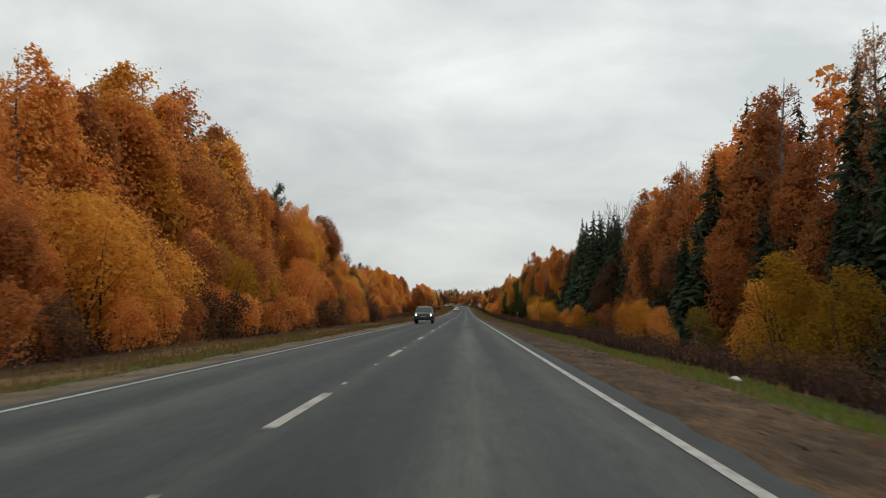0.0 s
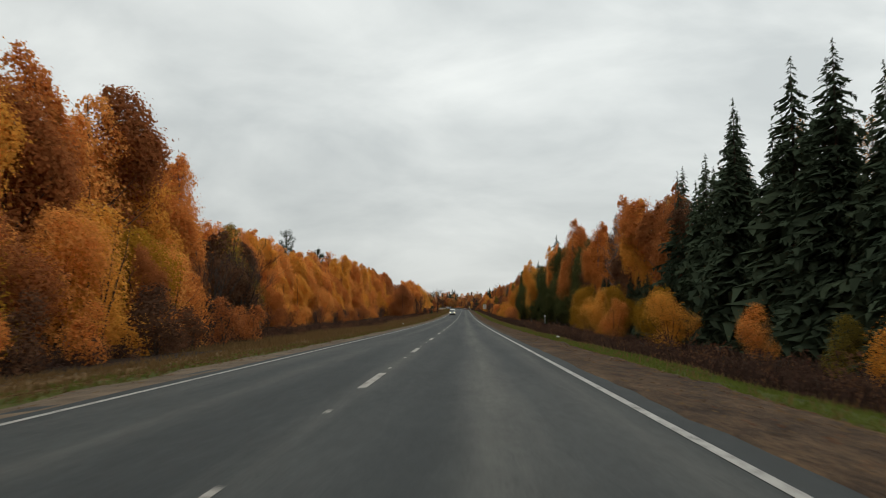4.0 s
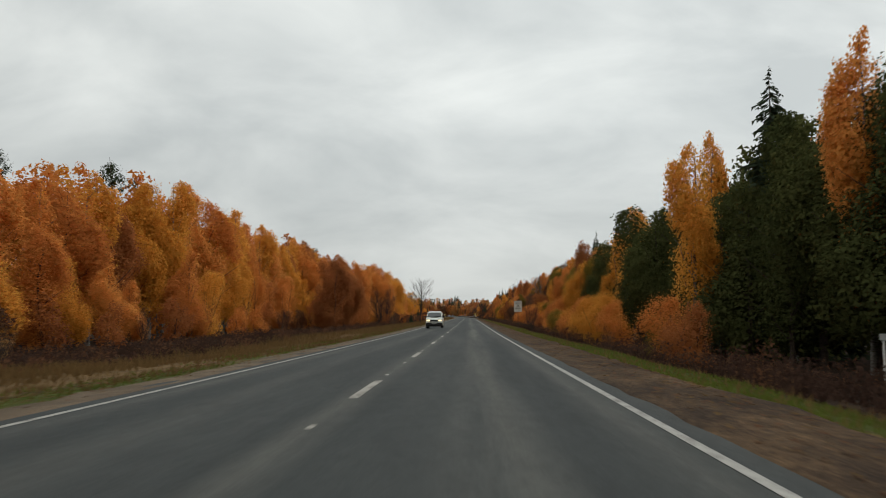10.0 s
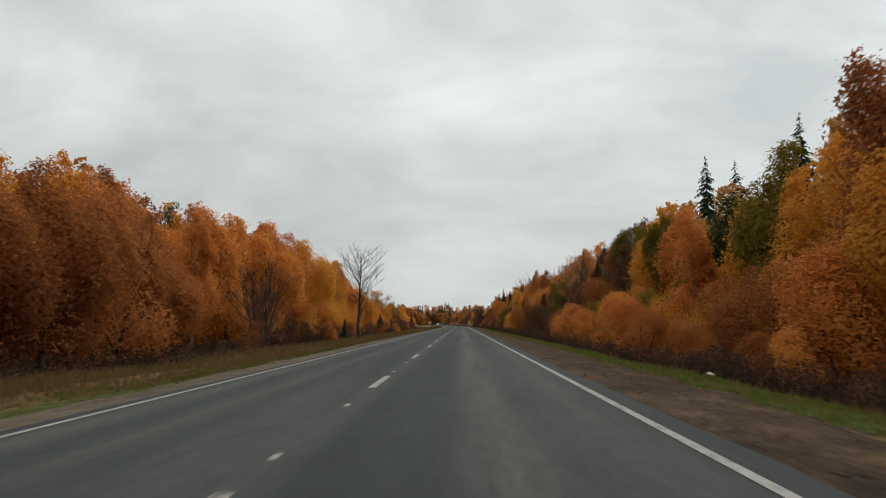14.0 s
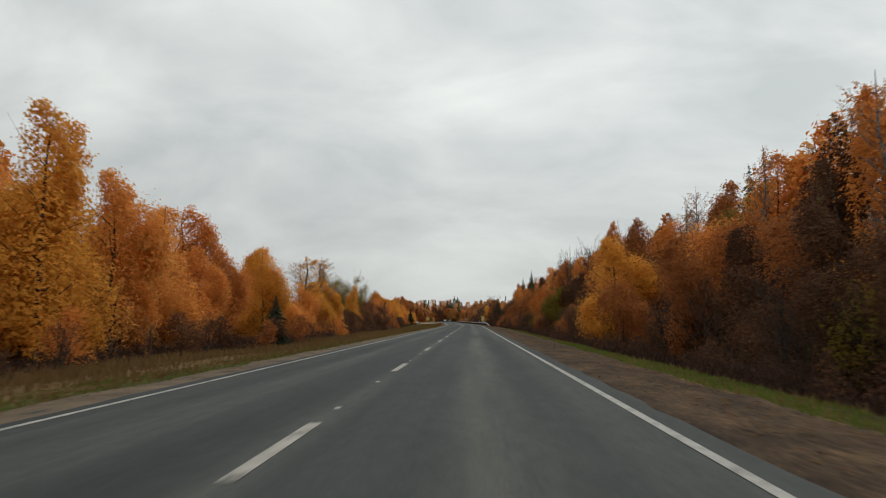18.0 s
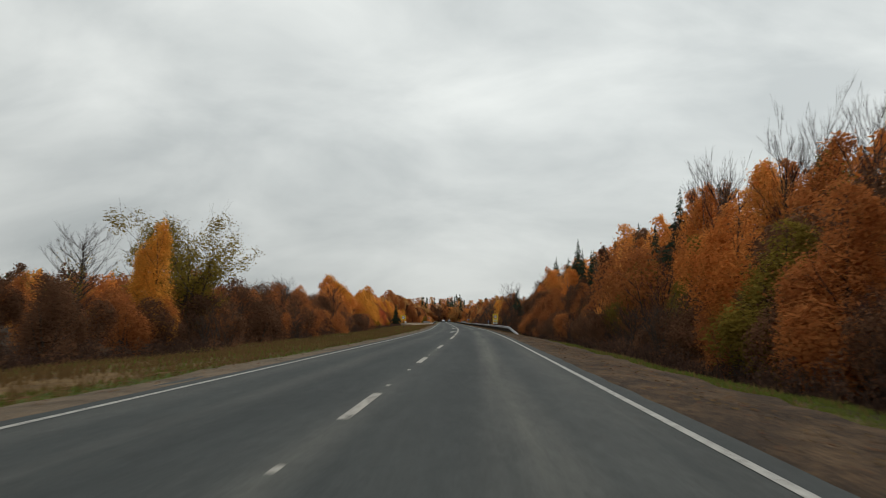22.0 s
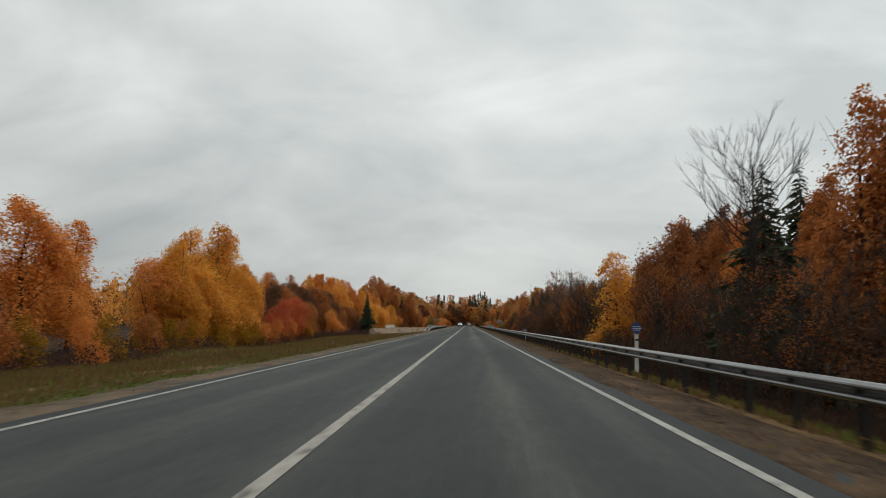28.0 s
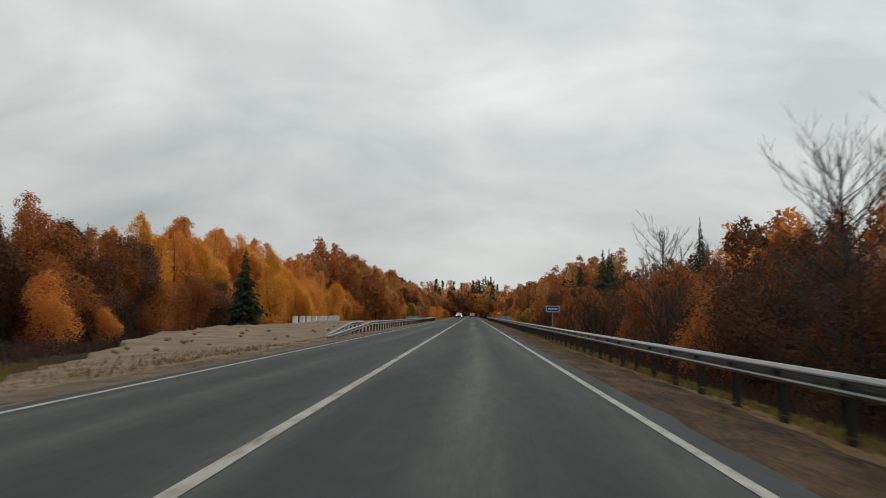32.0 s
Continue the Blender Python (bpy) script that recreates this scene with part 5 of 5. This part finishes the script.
def warning_board(s, x):
    t = tagged(new("warning_board"), "pale board with a black exclamation triangle on a rusty post", "road sign")
    t.matrix_basis = at_road(s, x)
    part("post", tube_mesh("post", 0.035, -0.4, 3.1, POST_STEEL), t)
    cz = 2.95
    b = part("panel", mesh_of("panel", *board(1.0, 1.42, cz, -0.075, -0.045), BOARD_PALE), t)
    f = -0.080
    lettering("ВНИМАНИЕ!", 0.155, 0, f, cz + 0.52, FADED_INK, b)
    bar(b, -0.36, 0.36, cz + 0.39, cz + 0.46, f, FADED_INK)
    bar(b, -0.26, 0.26, cz + 0.27, cz + 0.34, f, FADED_INK)
    tri = [(-0.34, cz - 0.30), (0.34, cz - 0.30), (0.0, cz + 0.25)]
    part("triangle_edge", mesh_of("triangle_edge", *flat(tri, f), INK), b)
    part("triangle_field", mesh_of("triangle_field", *flat([(-0.275, cz - 0.265), (0.275, cz - 0.265), (0.0, cz + 0.18)], f - 0.004), BOARD_PALE), b)
    part("exclamation_stroke", mesh_of("exclamation_stroke", *flat([(-0.03, cz - 0.15), (0.03, cz - 0.15), (0.05, cz + 0.06), (0.02, cz + 0.09), (-0.02, cz + 0.09), (-0.05, cz + 0.06)], f - 0.008), INK), b)
    part("exclamation_dot", mesh_of("exclamation_dot", *disc(0, cz - 0.215, 0.042, f - 0.008), INK), b)
    part("plate", mesh_of("plate", *board(0.62, 0.22, cz - 0.48, f - 0.004, f, 0.02), BOARD_PALE), b)
    lettering("3 км", 0.15, 0, f - 0.008, cz - 0.53, INK, b)
    arrow_up(b, -0.24, cz - 0.56, 0.16, f - 0.008)
    arrow_up(b, 0.24, cz - 0.56, 0.16, f - 0.008)


def no_overtaking(s, x, lift, tall, label):
    t = tagged(new("no_overtaking_sign"), label, "road sign", "yellow signs facing traffic")
    t.matrix_basis = at_road(s, x)
    h = 1.3 if tall else 0.9
    part("post", tube_mesh("post", 0.035, -0.4, lift + h - 0.1, POST_STEEL), t)
    cz = lift + h / 2
    b = part("panel", mesh_of("panel", *board(0.9, h, cz, -0.075, -0.045, 0.04), SIGN_YELLOW), t)
    rz, f = cz + (0.2 if tall else 0.0), -0.080
    part("face", mesh_of("face", *disc(0, rz, 0.32, f), SIGN_WHITE), b)
    part("ring", mesh_of("ring", *ring(0, rz, 0.27, 0.345, f - 0.004), SIGN_RED), b)
    for cx, m in ((-0.115, SIGN_RED), (0.115, INK)):
        part("car_symbol", mesh_of("car_symbol", *flat([(cx - 0.09, rz - 0.06), (cx + 0.09, rz - 0.06), (cx + 0.09, rz + 0.01), (cx + 0.06, rz + 0.02), (cx + 0.045, rz + 0.07), (cx - 0.045, rz + 0.07), (cx - 0.06, rz + 0.02), (cx - 0.09, rz + 0.01)], f - 0.004), m), b)
    if tall:
        part("distance_field", mesh_of("distance_field", *board(0.66, 0.24, cz - 0.42, f - 0.004, f, 0.02), SIGN_WHITE), b)
        lettering("600 м", 0.15, 0, f - 0.008, cz - 0.475, INK, b)
        arrow_up(b, -0.27, cz - 0.50, 0.17, f - 0.008)
        arrow_up(b, 0.27, cz - 0.50, 0.17, f - 0.008)
        pl = part("plate", mesh_of("plate", *board(0.72, 0.36, lift - 0.24, -0.075, -0.05, 0.03), SIGN_WHITE), t)
        part("camera_symbol", mesh_of("camera_symbol", *flat([(-0.22, lift - 0.34), (0.06, lift - 0.34), (0.06, lift - 0.28), (0.20, lift - 0.33), (0.20, lift - 0.15), (0.06, lift - 0.20), (0.06, lift - 0.14), (-0.22, lift - 0.14)], f), INK), pl)


warning_board(369.3, 7.9)
no_overtaking(725, 7.25, 1.72, True, "yellow no-overtaking sign with distance and camera plate behind the rail")
no_overtaking(733, -9.6, 1.75, False, "square yellow no-overtaking sign on a post in the verge")


def marker_post(s, x, h, plate, label):
    t = tagged(new("marker_post"), label, "marker post", "small white markers")
    t.matrix_basis = at_road(s, x)
    part("post", tube_mesh("post", 0.05, -0.4, h, SIGN_WHITE), t)
    if plate:
        part("plate", mesh_of("plate", *board(0.42, 0.3, h + 0.1, -0.08, -0.055, 0.03), SIGN_WHITE), t)


marker_post(299, 20.2, 2.3, True, "small white pipeline marker with a plate in dead grass")


def diamond_marker(s, x, z):
    """A white post behind the rail with a blue diamond-shaped plate."""
    t = tagged(new("kilometre_post"), "white post with a blue diamond plate behind the rail", "kilometre post", "posts behind the rail")
    t.matrix_basis = at_road(s, x, z)
    bm = bmesh.new()
    box_bm(bm, -0.07, 0.07, -0.05, 0.05, -0.3, 1.30)
    part("post", bm_mesh("post", bm, SIGN_WHITE), t)
    bm = bmesh.new()
    box_bm(bm, -0.072, 0.072, -0.053, -0.051, 0.98, 1.06)
    part("black_band", bm_mesh("black_band", bm, INK), t)
    d = part("plate", mesh_of("plate", *flat([(0, 1.22), (0.26, 1.5), (0, 1.78), (-0.26, 1.5)], -0.075, 0.02), SIGN_BLUE), t)
    for z, w in ((1.56, 0.17), (1.49, 0.2), (1.42, 0.15)):
        bar(d, -w, w, z - 0.013, z + 0.013, -0.08, SIGN_WHITE)


diamond_marker(766.5, 8.3, -0.55)
diamond_marker(834.0, 8.3, -1.14)


def river_sign(s, x):
    t = tagged(new("river_name_sign"), "small blue river name sign on a thin post", "road sign")
    t.matrix_basis = at_road(s, x, -0.9)
    part("post", tube_mesh("post", 0.03, -0.4, 2.3, GREY_PAINT), t)
    b = part("panel", mesh_of("panel", *board(0.98, 0.46, 2.42, -0.06, -0.035, 0.05), SIGN_WHITE), t)
    f = part("field", mesh_of("field", *board(0.88, 0.36, 2.42, -0.068, -0.062, 0.04), SIGN_BLUE), b, "blue field with a white border")
    for x0, x1 in ((-0.34, -0.22), (-0.19, -0.08), (-0.05, 0.06), (0.09, 0.2), (0.23, 0.34)):
        bar(b, x0, x1, 2.37, 2.47, -0.072, SIGN_WHITE)


river_sign(897, 7.6)


def sign_back(s, x):
    t = tagged(new("far_sign"), "grey back of a road sign on a post", "road sign")
    t.matrix_basis = at_road(s, x)
    part("post", tube_mesh("post", 0.04, -0.4, 2.9, GREY_PAINT), t)
    part("panel", mesh_of("panel", *board(2.0, 0.4, 3.0, 0.04, 0.07, 0.03), GREY_PAINT), t)


sign_back(1007, -9.0)


def triangle_sign(s, x):
    t = tagged(new("warning_sign"), "far white and red warning triangle on a post", "road sign")
    t.matrix_basis = at_road(s, x)
    part("post", tube_mesh("post", 0.035, -0.4, 2.4, GREY_PAINT), t)
    b = part("panel", mesh_of("panel", *flat([(-0.45, 1.9), (0.45, 1.9), (0, 2.7)], -0.07, 0.02), SIGN_RED), t)
    part("field", mesh_of("field", *flat([(-0.30, 1.99), (0.30, 1.99), (0, 2.52)], -0.076), SIGN_WHITE), b)


triangle_sign(1010, 7.4)


def parapet(s, x, w, h):
    t = tagged(new("bridge_parapet"), "grey concrete parapet at the far bridge", "parapet", "bridge parapets")
    t.matrix_basis = at_road(s, x, -0.45)
    bm = bmesh.new()
    box_bm(bm, -w / 2, w / 2, -0.15, 0.15, -0.6, h)
    part("wall", bm_mesh("wall", bm, CONCRETE), t)
    bm = bmesh.new()
    box_bm(bm, -w / 2 - 0.05, w / 2 + 0.05, -0.2, 0.2, h, h + 0.1)
    part("coping", bm_mesh("coping", bm, CONCRETE), t)


parapet(1006, 8.6, 2.4, 1.2)
parapet(1012, -10.5, 3.4, 1.0)

# ---- sand lot and white blocks ----
verts, faces = [], []
NS, NX = 150, 30
for i in range(NS + 1):
    s = 846 + i * 0.9
    edge = float(np.interp(s, [846, 853, 862, 878, 900, 960, 975, 981], [6.5, 8.0, 11.5, 15.5, 18.5, 19.0, 13, 6.5])) + noise.noise(Vector((s * 0.3, 0, 5))) * 0.8
    for k in range(NX + 1):
        f = k / NX
        x = 5.2 + (edge - 5.2) * f
        z = -0.30 + 0.16 * f + noise.noise(Vector((s * 0.13, x * 0.2, 6))) * 0.10 * min(1, f * 4) + noise.noise(Vector((s * 0.9, x * 1.3, 7))) * 0.03 + noise.noise(Vector((s * 2.3, x * 2.1, 3))) * 0.02
        if f > 0.75:
            z += 0.16 * max(0.0, noise.noise(Vector((s * 0.5, x * 0.9, 8))) + 0.2)
        near = max(0.0, min(1.0, (s - 850) / 34)) ** 1.3
        z = (ground_z(s, -x) + 0.04) * (1 - near) + z * near
        if k == 0:
            z -= 0.12
        if k == NX:
            z -= 1.6
        verts.append(spot(s, -x, z))
for i in range(NS):
    for k in range(NX):
        a = i * (NX + 1) + k
        faces.append((a + NX + 1, a + NX + 2, a + 1, a))
tagged(new("sand_lot", mesh_of("sand_lot", verts, faces, SAND, True)), "pale heaped sand and gravel lot beside the road", "ground", kind="structure")

rs = random.Random(5)
for i in range(46):
    s, x = rs.uniform(858, 945), -rs.uniform(7, 17)
    if -x > np.interp(s, [846, 862, 878, 900], [6, 10, 14.5, 17]):
        continue
    bm = bmesh.new()
    r = bmesh.ops.create_icosphere(bm, subdivisions=1, radius=rs.uniform(0.07, 0.2))
    for v in bm.verts:
        v.co += Vector((rs.uniform(-1, 1), rs.uniform(-1, 1), rs.uniform(-1, 1))) * 0.035
        v.co.z *= 0.6
    ob = tagged(new("stone", bm_mesh("stone", bm, SAND)), "clod of earth or stone lying on the sand", "stone", "clods on the sand")
    ob.location = spot(s, x, -0.16)
ob = None
for i in range(9):
    bm = bmesh.new()
    box_bm(bm, -0.27, 0.27, -0.27, 0.27, -0.4, 0.60)
    bmesh.ops.bevel(bm, geom=list(bm.edges), offset=0.04, segments=2, affect="EDGES")
    ob = tagged(new("concrete_block", bm_mesh("concrete_block", bm, BLOCK_WHITE)), "whitewashed concrete block standing in a row", "concrete block", "row of white blocks")
    ob.matrix_basis = at_road(928 + i * 5.2, -17.8 - i * 0.25, 0.04) @ pose(0, 0, 0, 0, 0, rs.uniform(-8, 8))

# litter on the verge
for s, x in ((20.6, 8.2), (167.5, 8.6), (238, -8.4), (392, 9.2)):
    bm = bmesh.new()
    r = bmesh.ops.create_icosphere(bm, subdivisions=2, radius=0.13)
    for v in bm.verts:
        v.co *= 1 + 0.5 * noise.noise(v.co * 9)
        v.co.z *= 0.5
    ob = tagged(new("plastic_bag", bm_mesh("plastic_bag", bm, SIGN_WHITE)), "crumpled white plastic bag lying in the grass", "litter", "litter on the verge")
    ob.location = spot(s, x, ground_z(s, x) + 0.1)


# ---- vehicles ----
def arch(cy, r, n=7):
    """Points of a wheel arch from rear to front."""
    return [(cy + r * math.cos(math.pi * k / n), 0.33 + r * 1.02 * math.sin(math.pi * k / n)) for k in range(n + 1)]


def shell(name, outline, half, mat, parent, bevel=0.05):
    """A body from its side outline (y, z); half(y, z) gives half its width."""
    bm = bmesh.new()
    n = len(outline)
    l = [bm.verts.new((-half(y, z), y, z)) for y, z in outline]
    r = [bm.verts.new((half(y, z), y, z)) for y, z in outline]
    bm.faces.new(l)
    bm.faces.new(r[::-1])
    for i in range(n):
        j = (i + 1) % n
        bm.faces.new((l[j], l[i], r[i], r[j]))
    bmesh.ops.recalc_face_normals(bm, faces=bm.faces)
    sides = [e for e in bm.edges if len(e.link_faces) == 2 and any(len(f.verts) > 4 for f in e.link_faces) and e.verts[0].co.z > 0.36]
    if bevel:
        bmesh.ops.bevel(bm, geom=sides, offset=bevel, segments=3, affect="EDGES", clamp_overlap=True)
    return part(name, bm_mesh(name, bm, mat, False), parent)


def block(name, x0, x1, y0, y1, z0, z1, mat, parent, soft=0.02, label=""):
    bm = bmesh.new()
    box_bm(bm, x0, x1, y0, y1, z0, z1)
    if soft:
        bmesh.ops.bevel(bm, geom=list(bm.edges), offset=soft, segments=2, affect="EDGES")
    return part(name, bm_mesh(name, bm, mat), parent, label)


def pane(name, corners, parent, mat=None, thick=0.012):
    """A thin pane over four or more corners."""
    vs = [Vector(c) for c in corners]
    nrm = (vs[1] - vs[0]).cross(vs[2] - vs[0]).normalized()
    n = len(vs)
    verts = [v + nrm * thick for v in vs] + [v - nrm * 0.02 for v in vs]
    faces = [tuple(range(n)), tuple(range(2 * n - 1, n - 1, -1))] + [(i, i + n, (i + 1) % n + n, (i + 1) % n) for i in range(n)]
    return part(name, mesh_of(name, verts, faces, mat or GLASS), parent)


def wheel_meshes(r, w, mat):
    bm = bmesh.new()
    bmesh.ops.create_cone(bm, segments=28, radius1=r, radius2=r, depth=w, cap_ends=True, matrix=pose(0, 0, 0, 0, 90))
    bmesh.ops.bevel(bm, geom=[e for e in bm.edges if abs(e.verts[0].co.x - e.verts[1].co.x) < 1e-4], offset=0.03, segments=2, affect="EDGES")
    tyre = bm_mesh("tyre", bm, RUBBER)
    bm = bmesh.new()
    bmesh.ops.create_cone(bm, segments=20, radius1=r * 0.6, radius2=r * 0.5, depth=w + 0.02, cap_ends=True, matrix=pose(0, 0, 0, 0, 90))
    bmesh.ops.create_cone(bm, segments=12, radius1=r * 0.2, radius2=r * 0.16, depth=w + 0.05, cap_ends=True, matrix=pose(0, 0, 0, 0, 90))
    return tyre, bm_mesh("rim", bm, mat)


def wheels(parent, r, w, track, axles, rim_mat):
    tyre, rim = wheel_meshes(r, w, rim_mat)
    for y in axles:
        for sx in (-1, 1):
            wh = part("wheel", None, parent)
            wh.location = (sx * track, y, r)
            part("tyre", tyre, wh)
            part("rim", rim, wh)


def van(s, x):
    """Boxy panel van with its nose towards -s."""
    t = tagged(new("van"), "dirty white panel van with headlamps lit in the oncoming lane", "van")
    t.matrix_basis = Matrix.LocRotScale(spot(s, x, road_z(s, x)), Euler((0, 0, heading(s))), (0.95, 1.0, 0.955))
    out = [(0.06, 0.36), (0.0, 0.5), (0.0, 0.66), (0.04, 0.80), (0.11, 0.98), (0.5, 1.10), (0.97, 1.19), (4.69, 1.19), (4.7, 0.9), (4.7, 0.42), (4.55, 0.33)]
    out += arch(3.86, 0.40) + arch(0.94, 0.40)
    shell("body", out, lambda y, z: 0.92, CAR_WHITE, t, 0.06)
    cab = [(0.84, 1.10), (1.20, 1.488), (1.45, 1.76), (1.62, 1.85), (2.3, 1.90), (4.2, 1.895), (4.54, 1.83), (4.66, 1.5), (4.69, 1.10)]
    shell("cab", cab, lambda y, z: 0.912 - (z - 1.10) * 0.19, CAR_WHITE, t, 0.11)
    pane("windscreen", [(-0.80, 0.955, 1.235), (0.80, 0.955, 1.235), (0.68, 1.405, 1.722), (-0.68, 1.405, 1.722)], t)
    for sx in (-1, 1):
        c = [(sx * 0.886, 1.12, 1.24), (sx * 0.886, 1.98, 1.24), (sx * 0.790, 1.98, 1.74), (sx * 0.790, 1.52, 1.74)]
        pane("side_window", c if sx > 0 else c[::-1], t, PALE_GLASS)
        block("mirror", sx * 1.0 - 0.12, sx * 1.0 + 0.12, 1.14, 1.26, 1.17, 1.38, TRIM, t, 0.04)
        block("headlamp", sx * 0.66 - 0.19, sx * 0.66 + 0.19, -0.01, 0.14, 0.81, 0.92, LAMP, t, 0.03, "lit warm headlamp")
        block("turn_lamp", sx * 0.885 - 0.035, sx * 0.885 + 0.035, 0.03, 0.2, 0.80, 0.95, plain("amber_lens", (0.45, 0.16, 0.03), 0.3), t, 0.02, "amber turn lamp")
        block("rub_strip", sx * 0.922 - 0.012, sx * 0.922 + 0.012, 1.4, 4.5, 0.80, 0.82, TRIM, t, 0.004)
        block("soiled_sill", sx * 0.921 - 0.006, sx * 0.921 + 0.006, 1.36, 3.44, 0.36, 0.78, CAR_DIRT, t, 0.0, "mud-splashed lower panel")
        block("door_seam", sx * 0.922 - 0.004, sx * 0.922 + 0.004, 2.05, 2.065, 0.45, 1.2, TRIM, t, 0.0)
        pane("rear_panel_recess", [(sx * 0.886, 2.2, 1.24), (sx * 0.886, 4.35, 1.24), (sx * 0.792, 4.3, 1.73), (sx * 0.792, 2.2, 1.73)][:: 1 if sx > 0 else -1], t, CAR_WHITE, 0.008)
        pane("wiper", [(sx * 0.05 - 0.02, 0.955, 1.27), (sx * 0.05 + 0.6, 0.99, 1.30), (sx * 0.05 + 0.6, 1.0, 1.315), (sx * 0.05 - 0.02, 0.97, 1.29)], t, TRIM, 0.03)
    block("underbody", -0.84, 0.84, 0.3, 4.5, 0.20, 0.45, TRIM, t, 0.03)
    block("grille", -0.46, 0.46, 0.0, 0.12, 0.81, 0.92, TRIM, t, 0.02)
    block("hood_slot", -0.45, 0.45, 0.66, 0.80, 1.165, 1.195, TRIM, t, 0.01)
    block("bumper", -0.90, 0.90, -0.07, 0.2, 0.33, 0.63, TRIM, t, 0.05, "dark plastic bumper")
    block("lower_grille", -0.5, 0.5, -0.015, 0.1, 0.66, 0.75, TRIM, t, 0.02)
    block("plate", -0.26, 0.26, -0.085, -0.06, 0.47, 0.585, PLATE, t, 0.005)
    wheels(t, 0.33, 0.2, 0.80, (0.94, 3.86), POST_STEEL)


def small_car(s, x, facing, paint, label, lamps, kind="car", size=(1.77, 3.95, 1.62)):
    """A car with its nose at y = 0, pointing to -y; facing 1 turns it away."""
    w, ln, h = size
    t = tagged(new(kind), label, "car", "cars on the road")
    t.matrix_basis = Matrix.LocRotScale(spot(s, x, road_z(s, x)), Euler((0, 0, heading(s) + (math.pi if facing > 0 else 0))), None)
    k, q = ln / 3.95, h / 1.62
    out = [(0.05, 0.40), (0.0, 0.52), (0.0, 0.68), (0.05, 0.88), (0.12, 0.95), (0.6, 1.02), (1.1, 1.06), (3.87, 1.05), (3.92, 0.95), (3.95, 0.85), (3.95, 0.48), (3.85, 0.40)]
    out = [(y * k, z * q) for y, z in out]
    ax = (0.72 * k, 3.17 * k)
    out += arch(ax[1], 0.37) + arch(ax[0], 0.37)
    hw = w / 2
    shell("body", out, lambda y, z: hw, paint, t, 0.06)
    cab = [(1.04, 1.03), (1.35, 1.30), (1.62, 1.53), (1.9, 1.60), (2.9, 1.62), (3.55, 1.58), (3.76, 1.35), (3.86, 1.03)]
    shell("cab", [(y * k, z * q) for y, z in cab], lambda y, z: hw - 0.02 - (z - 1.03 * q) * 0.38, paint, t, 0.05)
    top = hw - 0.16
    pane("windscreen", [(-hw + 0.12, 1.14 * k, 1.09 * q), (hw - 0.12, 1.14 * k, 1.09 * q), (top - 0.03, 1.60 * k, 1.49 * q), (-top + 0.03, 1.60 * k, 1.49 * q)], t, PALE_GLASS)
    pane("rear_window", [(hw - 0.16, 3.87 * k, 1.08 * q), (-hw + 0.16, 3.87 * k, 1.08 * q), (-top, 3.66 * k, 1.50 * q), (top, 3.66 * k, 1.50 * q)], t)
    for sx in (-1, 1):
        for y0, y1 in ((1.42, 2.2), (2.28, 3.05), (3.12, 3.5)):
            c = [(sx * (hw - 0.015), y0 * k, 1.08 * q), (sx * (hw - 0.015), y1 * k, 1.08 * q), (sx * (hw - 0.135), y1 * k, 1.48 * q), (sx * (hw - 0.135), max(y0, 1.68) * k, 1.48 * q)]
            pane("side_window", c if sx > 0 else c[::-1], t)
        block("mirror", sx * (hw + 0.09) - 0.1, sx * (hw + 0.09) + 0.1, 1.35 * k, 1.5 * k, 1.06 * q, 1.22 * q, TRIM, t, 0.03)
        block("headlamp", sx * (hw - 0.2) - 0.125, sx * (hw - 0.2) + 0.125, -0.02, 0.16, 0.68 * q, 0.90 * q, lamps, t, 0.07, "headlamp")
        block("tail_lamp", sx * (hw - 0.16) - 0.1, sx * (hw - 0.16) + 0.1, ln - 0.1, ln + 0.02, 0.78 * q, 1.02 * q, TAIL, t, 0.02, "red tail lamp")
        block("roof_rail", sx * (top - 0.06) - 0.02, sx * (top - 0.06) + 0.02, 2.0 * k, 3.4 * k, 1.60 * q, 1.655 * q, TRIM, t, 0.01)
        block("sill", sx * hw - 0.02, sx * hw + 0.02, 1.2 * k, 2.7 * k, 0.36, 0.56, TRIM, t, 0.01)
    block("grille", -0.42, 0.42, -0.005, 0.1, 0.76 * q, 0.88 * q, TRIM, t, 0.02)
    block("chrome_bar", -0.3, 0.3, -0.02, 0.06, 0.81 * q, 0.84 * q, STEEL, t, 0.006)
    block("bumper", -hw + 0.03, hw - 0.03, -0.06, 0.2, 0.40, 0.66, TRIM, t, 0.05)
    block("rear_bumper", -hw + 0.03, hw - 0.03, ln - 0.15, ln + 0.06, 0.42, 0.66, TRIM, t, 0.05)
    block("plate", -0.26, 0.26, -0.08, -0.055, 0.62, 0.73, PLATE, t, 0.005)
    block("rear_plate", -0.26, 0.26, ln + 0.055, ln + 0.075, 0.70, 0.81, SIGN_WHITE, t, 0.005)
    wheels(t, 0.34, 0.2, hw - 0.12, ax, GREY_PAINT)


van(348.05, -2.1)
small_car(78.2, -2.15, -1, CAR_DARK, "dark grey off-road car with headlamps lit, oncoming", LAMP_COLD, "off_road_car")
small_car(1076, -1.9, -1, CAR_SILVER, "far oncoming silver car with bright headlamps", LAMP_FAR)
small_car(1116, 1.9, 1, CAR_SILVER, "far silver car driving ahead, seen from behind", SIGN_WHITE)
